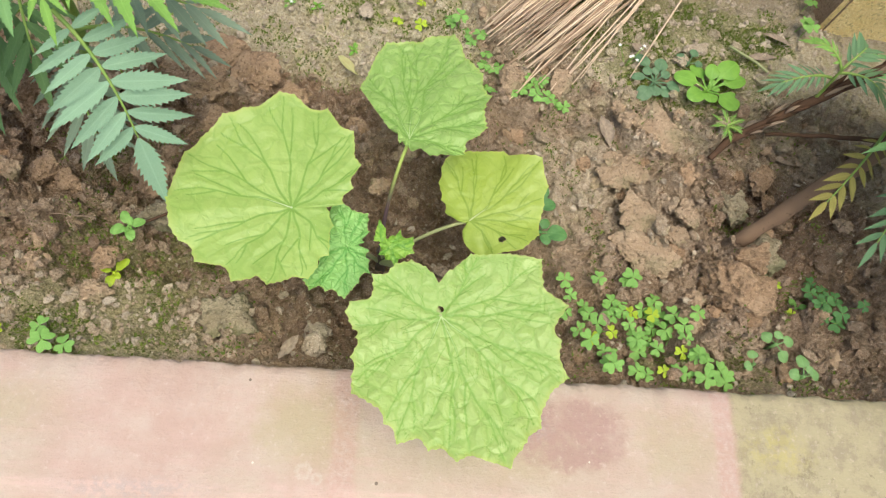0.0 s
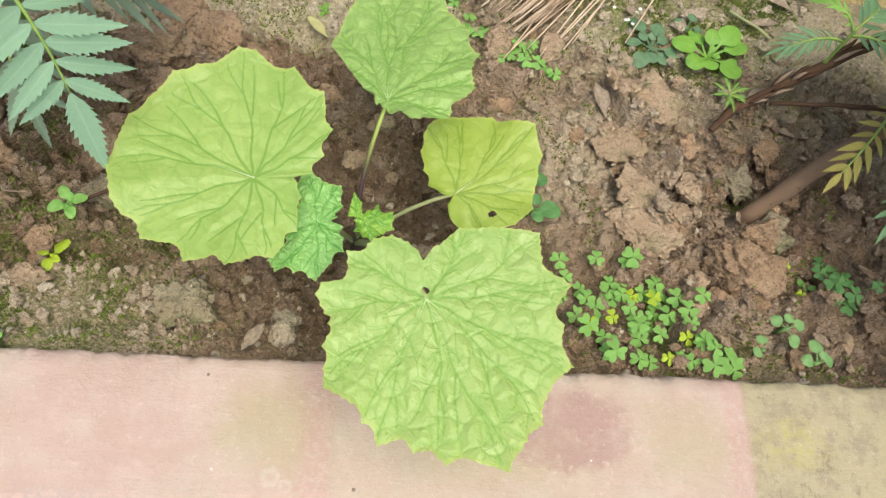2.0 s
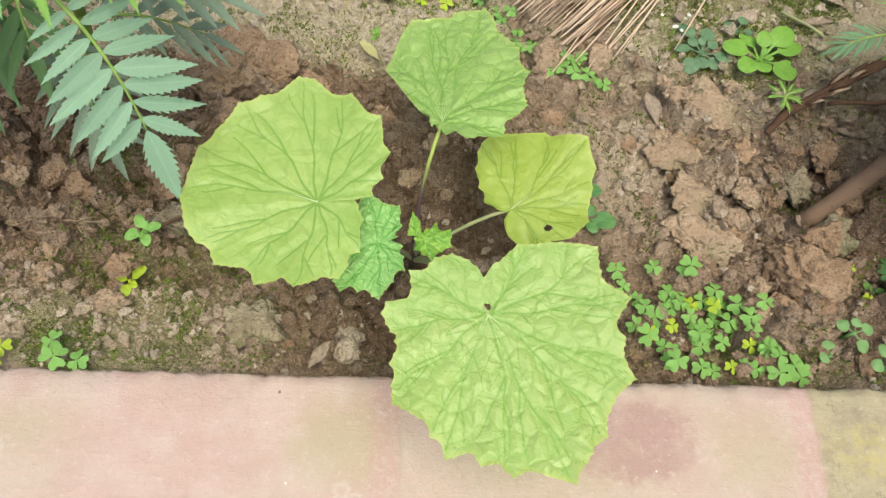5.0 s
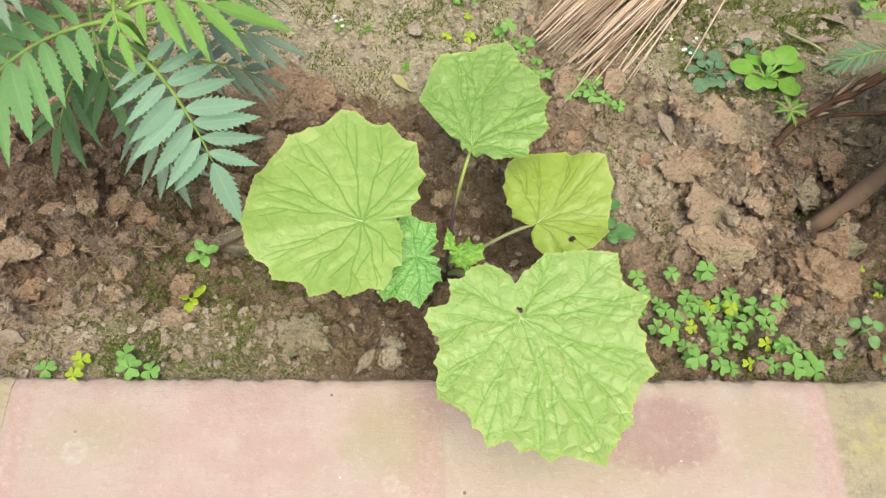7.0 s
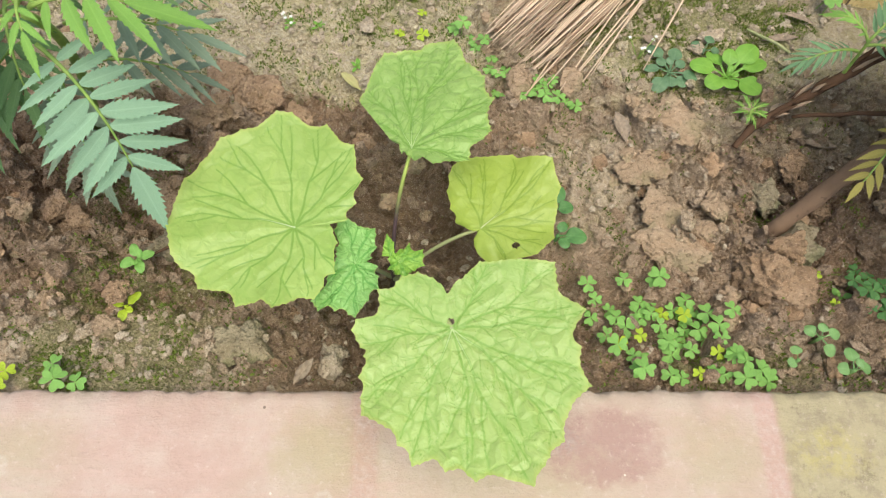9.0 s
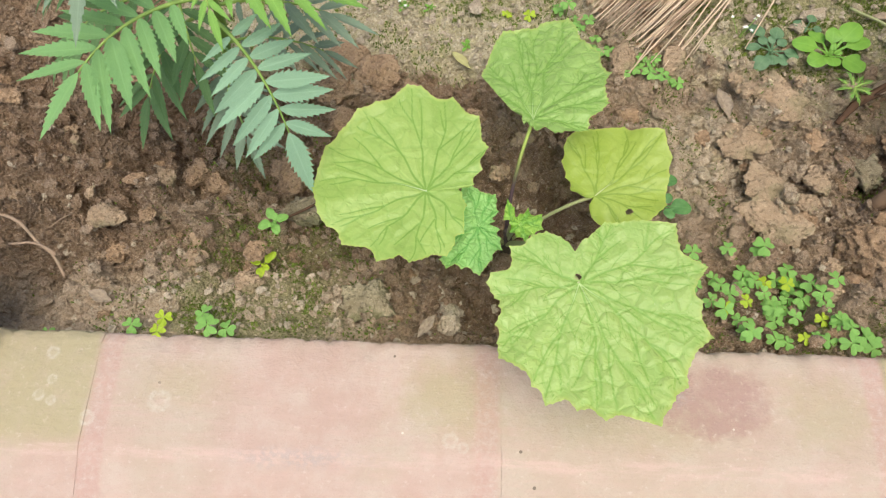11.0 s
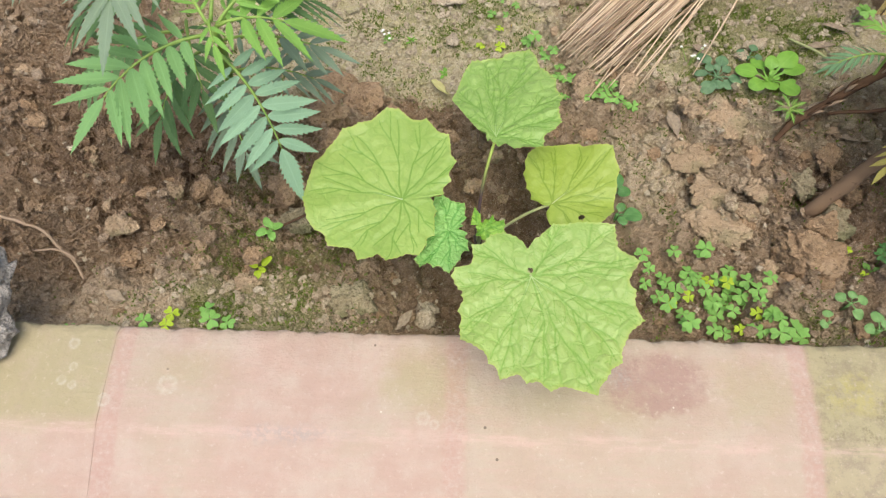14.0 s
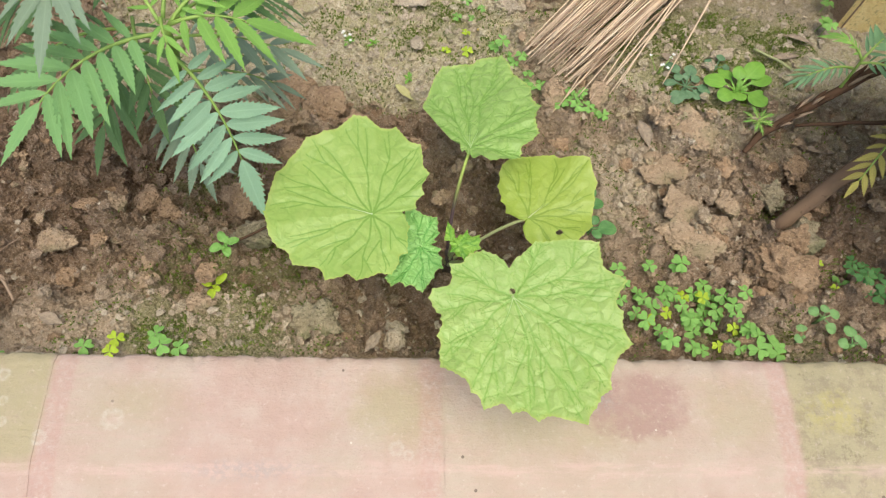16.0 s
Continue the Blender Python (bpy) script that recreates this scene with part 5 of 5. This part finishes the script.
stone(-0.027, 0.036, (0.019, 0.018, 0.014), PEBBLE, "pinkish brown lump of clay", 9, 0)
stone(-0.026, 0.021, (0.013, 0.018, 0.012), PEBBLE, "pinkish brown lump of clay", 10, 0)
stone(-0.082, 0.036, (0.034, 0.027, 0.014), MOSSY, "greenish mossy stone in the soil", 11, -10, name="stone", category="stone")
stone(-0.283, 0.097, (0.034, 0.017, 0.017), PALE_CLOD, "rounded brown clod of clay", 12, -8)
stone(-0.166, 0.047, (0.018, 0.013, 0.011), PALE_CLOD, "small pale clod of clay", 13, 15)
stone(-0.134, 0.104, (0.030, 0.022, 0.015), MOSSY, "mossy brown clod of earth", 14, 15)
stone(-0.114, 0.246, (0.034, 0.027, 0.022), BROWN_CLOD, "large crumbling brown clod of earth", 15, 30)
stone(-0.090, 0.230, (0.026, 0.032, 0.020), BROWN_CLOD, "brown clod of crumbling earth", 16, 70)
stone(-0.124, 0.212, (0.034, 0.030, 0.022), BROWN_CLOD, "brown clod of crumbling earth", 17, 10)
stone(-0.146, 0.138, (0.028, 0.034, 0.018), BROWN_CLOD, "brown clod of crumbling earth", 18, 40)
stone(-0.112, 0.180, (0.028, 0.026, 0.018), BROWN_CLOD, "brown clod of crumbling earth", 35, 40)
stone(-0.220, 0.136, (0.022, 0.019, 0.016), BROWN_CLOD, "brown clod of crumbling earth", 19, 40)
stone(-0.204, 0.128, (0.020, 0.013, 0.012), BROWN_CLOD, "brown clod of crumbling earth", 36, -10)
stone(-0.262, 0.128, (0.026, 0.014, 0.014), BROWN_CLOD, "brown clod of crumbling earth", 37, 10)
stone(-0.062, 0.214, (0.026, 0.022, 0.016), BROWN_CLOD, "brown clod of crumbling earth", 20, 0)
stone(0.106, 0.246, (0.022, 0.032, 0.012), PALE_CLOD, "flat pinkish clod beside the broom", 22, 10)
stone(0.148, 0.248, (0.022, 0.018, 0.009), PALE_CLOD, "flat pinkish clod beside the broom", 23, 60)
stone(0.272, 0.298, (0.022, 0.012, 0.007), PEBBLE, "flat pale chip of stone", 24, 10, name="stone", category="stone")
stone(0.256, 0.288, (0.015, 0.012, 0.007), PEBBLE, "flat pale chip of stone", 25, 10, name="stone", category="stone")
stone(0.078, 0.352, (0.024, 0.018, 0.012), PEBBLE, "grey-brown chip of stone", 26, -20, name="stone", category="stone")
stone(-0.018, 0.352, (0.034, 0.022, 0.007), PEBBLE, "flat pale stone on sandy soil", 27, 5, name="stone", category="stone")
stone(-0.012, 0.300, (0.012, 0.013, 0.006), PEBBLE, "small round pale pebble on sandy soil", 28, 5, name="stone", category="stone")
stone(-0.356, -0.016, (0.062, 0.112, 0.040), GREY_STONE, "rough grey stone lying on the brick edging", 29, 4, 0.12, name="grey_stone", category="stone", group="", z=0.030)


def build_clods():
    """Clods lying all over the rough parts of the bed, and crumbs between them."""
    rnd = random.Random(21)
    shapes = [lump((0.012, 0.010, 0.006 if k % 2 else 0.008), 40 + k, mat, 3, 0.7) for k, mat in enumerate((BROWN_CLOD, BROWN_CLOD, PALE_CLOD, BROWN_CLOD, PALE_CLOD, SOIL, BROWN_CLOD, PALE_CLOD))]
    made = 0
    while made < 290:
        x, y = rnd.uniform(-0.46, 0.40), rnd.uniform(0.012, 0.33)
        if rnd.random() > 1.3 * rough_at(x, y) - 0.35 or abs(x - 0.014) + abs(y - 0.086) < 0.02:
            continue
        size = 0.0065 + 0.012 * rnd.random() ** 2.4
        ob = new("clod", rnd.choice(shapes))
        ob.matrix_basis = pose(x, y, ground_z(x, y) + 0.16 * size, rnd.uniform(-25, 25), rnd.uniform(-25, 25), rnd.uniform(0, 360)) @ Matrix.Diagonal((size / 0.012, size / 0.012, size / 0.012, 1))
        tagged(ob, "small brown clod of crumbling earth", "soil clod", "clods of earth")
        made += 1
    def template(seed, detail, flat):
        me = lump((1.15, 0.95, flat * 1.1), seed, SOIL, detail, 0.6)
        pts = np.array([v.co[:] for v in me.vertices])
        tris = np.array([p.vertices[:] for p in me.polygons])
        bpy.data.meshes.remove(me)
        return pts, tris

    coarse = [template(200 + k, 2, 0.5 + 0.04 * k) for k in range(12)]
    tiny = [template(300 + k, 1, 0.55 + 0.04 * k) for k in range(12)]
    for name, label, material, count, lo, hi, power, shapes, area in (
            ("soil_crumbs", "crumbs of dry brown soil", SOIL, 8000, 0.0022, 0.0105, 3.4, coarse, 0), ("soil_grains", "fine grains of dry brown soil", SOIL, 24000, 0.0009, 0.0034, 1.7, tiny, 0),
            ("gravel", "pale grit and tiny pebbles on the soil", PEBBLE, 4400, 0.0010, 0.0062, 3.2, coarse, 1)):
        points, faces, spots, at, k = [], [], [], 0, 0
        while k < count:
            x, y = rnd.uniform(-0.47, 0.42), rnd.uniform(0.003, 0.39)
            want = (0.02 + 0.85 * max(0.0, rough_at(x, y) - 0.12)) if area == 0 else max(0.75 * sand_at(x, y), 1.1 * bell(x, y, -0.18, 0.035, 0.13, 0.04), 0.10)
            if rnd.random() > want:
                continue
            size = lo + (hi - lo) * rnd.random() ** power
            pts, tris = shapes[rnd.randrange(len(shapes))]
            turn = np.array(Euler((rnd.gauss(0, 0.5), rnd.gauss(0, 0.5), rnd.uniform(0, 6.28))).to_matrix()).T
            points.append((pts * size) @ turn + np.array((x, y, ground_z(x, y) + 0.16 * size)))
            faces.append(tris + at)
            at += len(pts)
            spots += [(x, y)] * len(pts)
            k += 1
        seen = {}
        for p in spots:
            if p not in seen:
                seen[p] = (sand_at(*p), 0.5 * moss_at(*p), damp_shade_at(*p), dry_at(*p))
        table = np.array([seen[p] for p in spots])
        masks = {"sand": table[:, 0], "moss": table[:, 1], "damp_shade": table[:, 2], "dry": table[:, 3]}
        tagged(new(name, mesh_of(name, np.concatenate(points), np.concatenate(faces).tolist(), material, False, masks)), label, "soil", kind="stuff")


build_clods()


def build_moss():
    """Short moss tufts on the damp parts of the soil."""
    rnd = random.Random(8)
    verts, faces = [], []
    k = 0
    tries = 0
    while k < 30000 and tries < 300000:
        tries += 1
        x, y = rnd.uniform(-0.40, 0.36), rnd.uniform(0.002, 0.35)
        patch = noise.fractal(Vector((x * 30, y * 30, 4)), 1.0, 2.0, 4)
        if rnd.random() > moss_at(x, y) * step(patch, -0.2, 0.2):
            continue
        z = ground_z(x, y) - 0.0004
        a, h, w = rnd.uniform(0, 6.28), rnd.uniform(0.0012, 0.0032), rnd.uniform(0.0003, 0.0007)
        dx, dy = math.cos(a), math.sin(a)
        lx, ly = rnd.uniform(-1, 1) * h * 0.8, rnd.uniform(-1, 1) * h * 0.8
        verts += [(x - dx * w, y - dy * w, z), (x + dx * w, y + dy * w, z), (x + lx * 0.5 + dx * w * 1.3, y + ly * 0.5 + dy * w * 1.3, z + h * 0.6), (x + lx, y + ly, z + h), (x + lx * 0.5 - dx * w * 1.3, y + ly * 0.5 - dy * w * 1.3, z + h * 0.6)]
        faces.append(tuple(range(5 * k, 5 * k + 5)))
        k += 1
    tagged(new("moss", mesh_of("moss", verts, faces, MOSS)), "short green moss on damp soil", "moss", kind="stuff")


build_moss()


def stick(name, pts, radii, material, label, category="stick", sides=9):
    o = Vector(pts[0])
    v, f = tube([Vector(p) - o for p in pts], radii, sides)
    ob = new(name, mesh_of(name, v, f, material))
    ob.matrix_basis = pose(*o)
    return tagged(ob, label, category)


def wander(a, b, rise, n, amount, seed):
    return [p + amount * Vector(noise.noise_vector(p * 60 + Vector((seed, 0, 0)))) for p in arc(a, b, rise, n)]


stick("wooden_stick", wander((0.285, 0.122, -0.002), (0.440, 0.225, 0.095), (0, 0, 0.004), 22, 0.0012, 1), [0.0058 + 0.0001 * i + 0.0006 * math.sin(i * 1.9) for i in range(23)], STICK, "smooth brown stick poking out of the soil", sides=12)
stick("twig", wander((-0.390, 0.100, 0.006), (-0.304, 0.050, -0.002), (0.006, 0.010, 0.004), 22, 0.003, 2), [0.0015 - 0.00002 * i for i in range(23)], TWIG, "dry crooked twig on the soil", "twig")
stick("twig", wander((-0.346, 0.072, 0.004), (-0.312, 0.064, 0.002), (0, 0.004, 0.003), 12, 0.003, 3), [0.001] * 13, TWIG, "thin dry twig on the soil", "twig")
stick("twig", wander((-0.18, 0.378, 0.004), (-0.09, 0.368, 0.004), (0, -0.006, 0.003), 16, 0.003, 4), [0.0012] * 17, TWIG, "thin dry twig on the soil", "twig")
stick("twig", wander((-0.150, 0.092, 0.010), (-0.112, 0.112, 0.012), (0, 0, 0.002), 10, 0.001, 5), [0.0010] * 11, BARK, "dark twig on the soil", "twig")
stick("twig", wander((0.300, 0.305, 0.004), (0.330, 0.280, 0.006), (0, 0, 0.002), 10, 0.001, 6), [0.0012] * 11, STALK, "pale green twig on the soil", "twig")


def dry_leaf(x, y, length, width, rz, label, seed, material=DRY_LEAF, tilt=8):
    ob = new("dry_leaf", blade(length, width, material, 5, 0.16, 0.5, 0.12, 0.9, "dry_leaf", 26))
    ob.matrix_basis = pose(x, y, ground_z(x, y) + 0.003, tilt, 6 * math.sin(seed), rz)
    return tagged(ob, label, "dry leaf", "fallen dry leaves")


dry_leaf(0.186, 0.192, 0.028, 0.013, 12, "curled grey-brown dry leaf on the soil", 1)
dry_leaf(-0.046, 0.008, 0.020, 0.008, -35, "small pale dry leaf beside the bricks", 2)
dry_leaf(-0.262, 0.030, 0.020, 0.010, 70, "small grey dry leaf on the soil", 3)
dry_leaf(0.300, 0.220, 0.024, 0.009, -60, "reddish brown curled dry leaf", 4)
dry_leaf(0.330, 0.205, 0.030, 0.010, -100, "reddish brown curled dry leaf", 5)
dry_leaf(0.345, 0.300, 0.034, 0.008, 100, "reddish brown curled dry leaf", 6)
dry_leaf(0.360, 0.312, 0.030, 0.007, 70, "reddish brown curled dry leaf", 7)
dry_leaf(0.222, 0.288, 0.014, 0.010, 40, "small reddish dry leaf", 8)
dry_leaf(0.291, 0.030, 0.016, 0.006, -60, "small grey-brown dry leaf", 9)

dry_leaf(-0.014, 0.240, 0.024, 0.008, 48, "wilted yellow-green leaf on the soil", 10, WILTED, 14)


def build_fibres():
    """Fine dry roots lying on the soil."""
    rnd = random.Random(33)
    for _ in range(16):
        x, y, a = rnd.uniform(-0.36, 0.33), rnd.uniform(0.02, 0.30), rnd.uniform(0, math.pi)
        d = Vector((math.cos(a), math.sin(a), 0)) * rnd.uniform(0.008, 0.022)
        z = ground_z(x, y) + 0.003
        stick("root_fibre", wander(Vector((x, y, z)) - d, Vector((x, y, z)) + d, (0.002, 0, 0.003), 10, 0.002, x), [0.0004] * 11, TWIG, "fine dry root on the soil", "root", 5)


build_fibres()


def build_block(name, x0, x1, y0, y1, z0, z1, material, label, category):
    bm = bmesh.new()
    bmesh.ops.create_cube(bm, size=1.0)
    bmesh.ops.scale(bm, vec=(x1 - x0, y1 - y0, z1 - z0), verts=bm.verts)
    bmesh.ops.bevel(bm, geom=list(bm.edges), offset=0.004, segments=3, affect="EDGES")
    me = bpy.data.meshes.new(name)
    bm.to_mesh(me)
    bm.free()
    me.materials.append(material)
    ob = new(name, me)
    ob.matrix_basis = pose((x0 + x1) / 2, (y0 + y1) / 2, (z0 + z1) / 2)
    return tagged(ob, label, category, kind="structure")


corner = build_block("wall_corner", 0.389, 1.6, 0.334, 0.70, -0.05, 0.60, PAINT, "yellow painted wall corner with a brown side", "wall")
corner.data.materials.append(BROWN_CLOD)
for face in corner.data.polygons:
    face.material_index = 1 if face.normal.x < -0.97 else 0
build_block("wall_back", -1.6, -0.02, 0.388, 0.54, -0.05, 0.05, MOSSY, "low mossy brown masonry edge behind the bed", "wall")
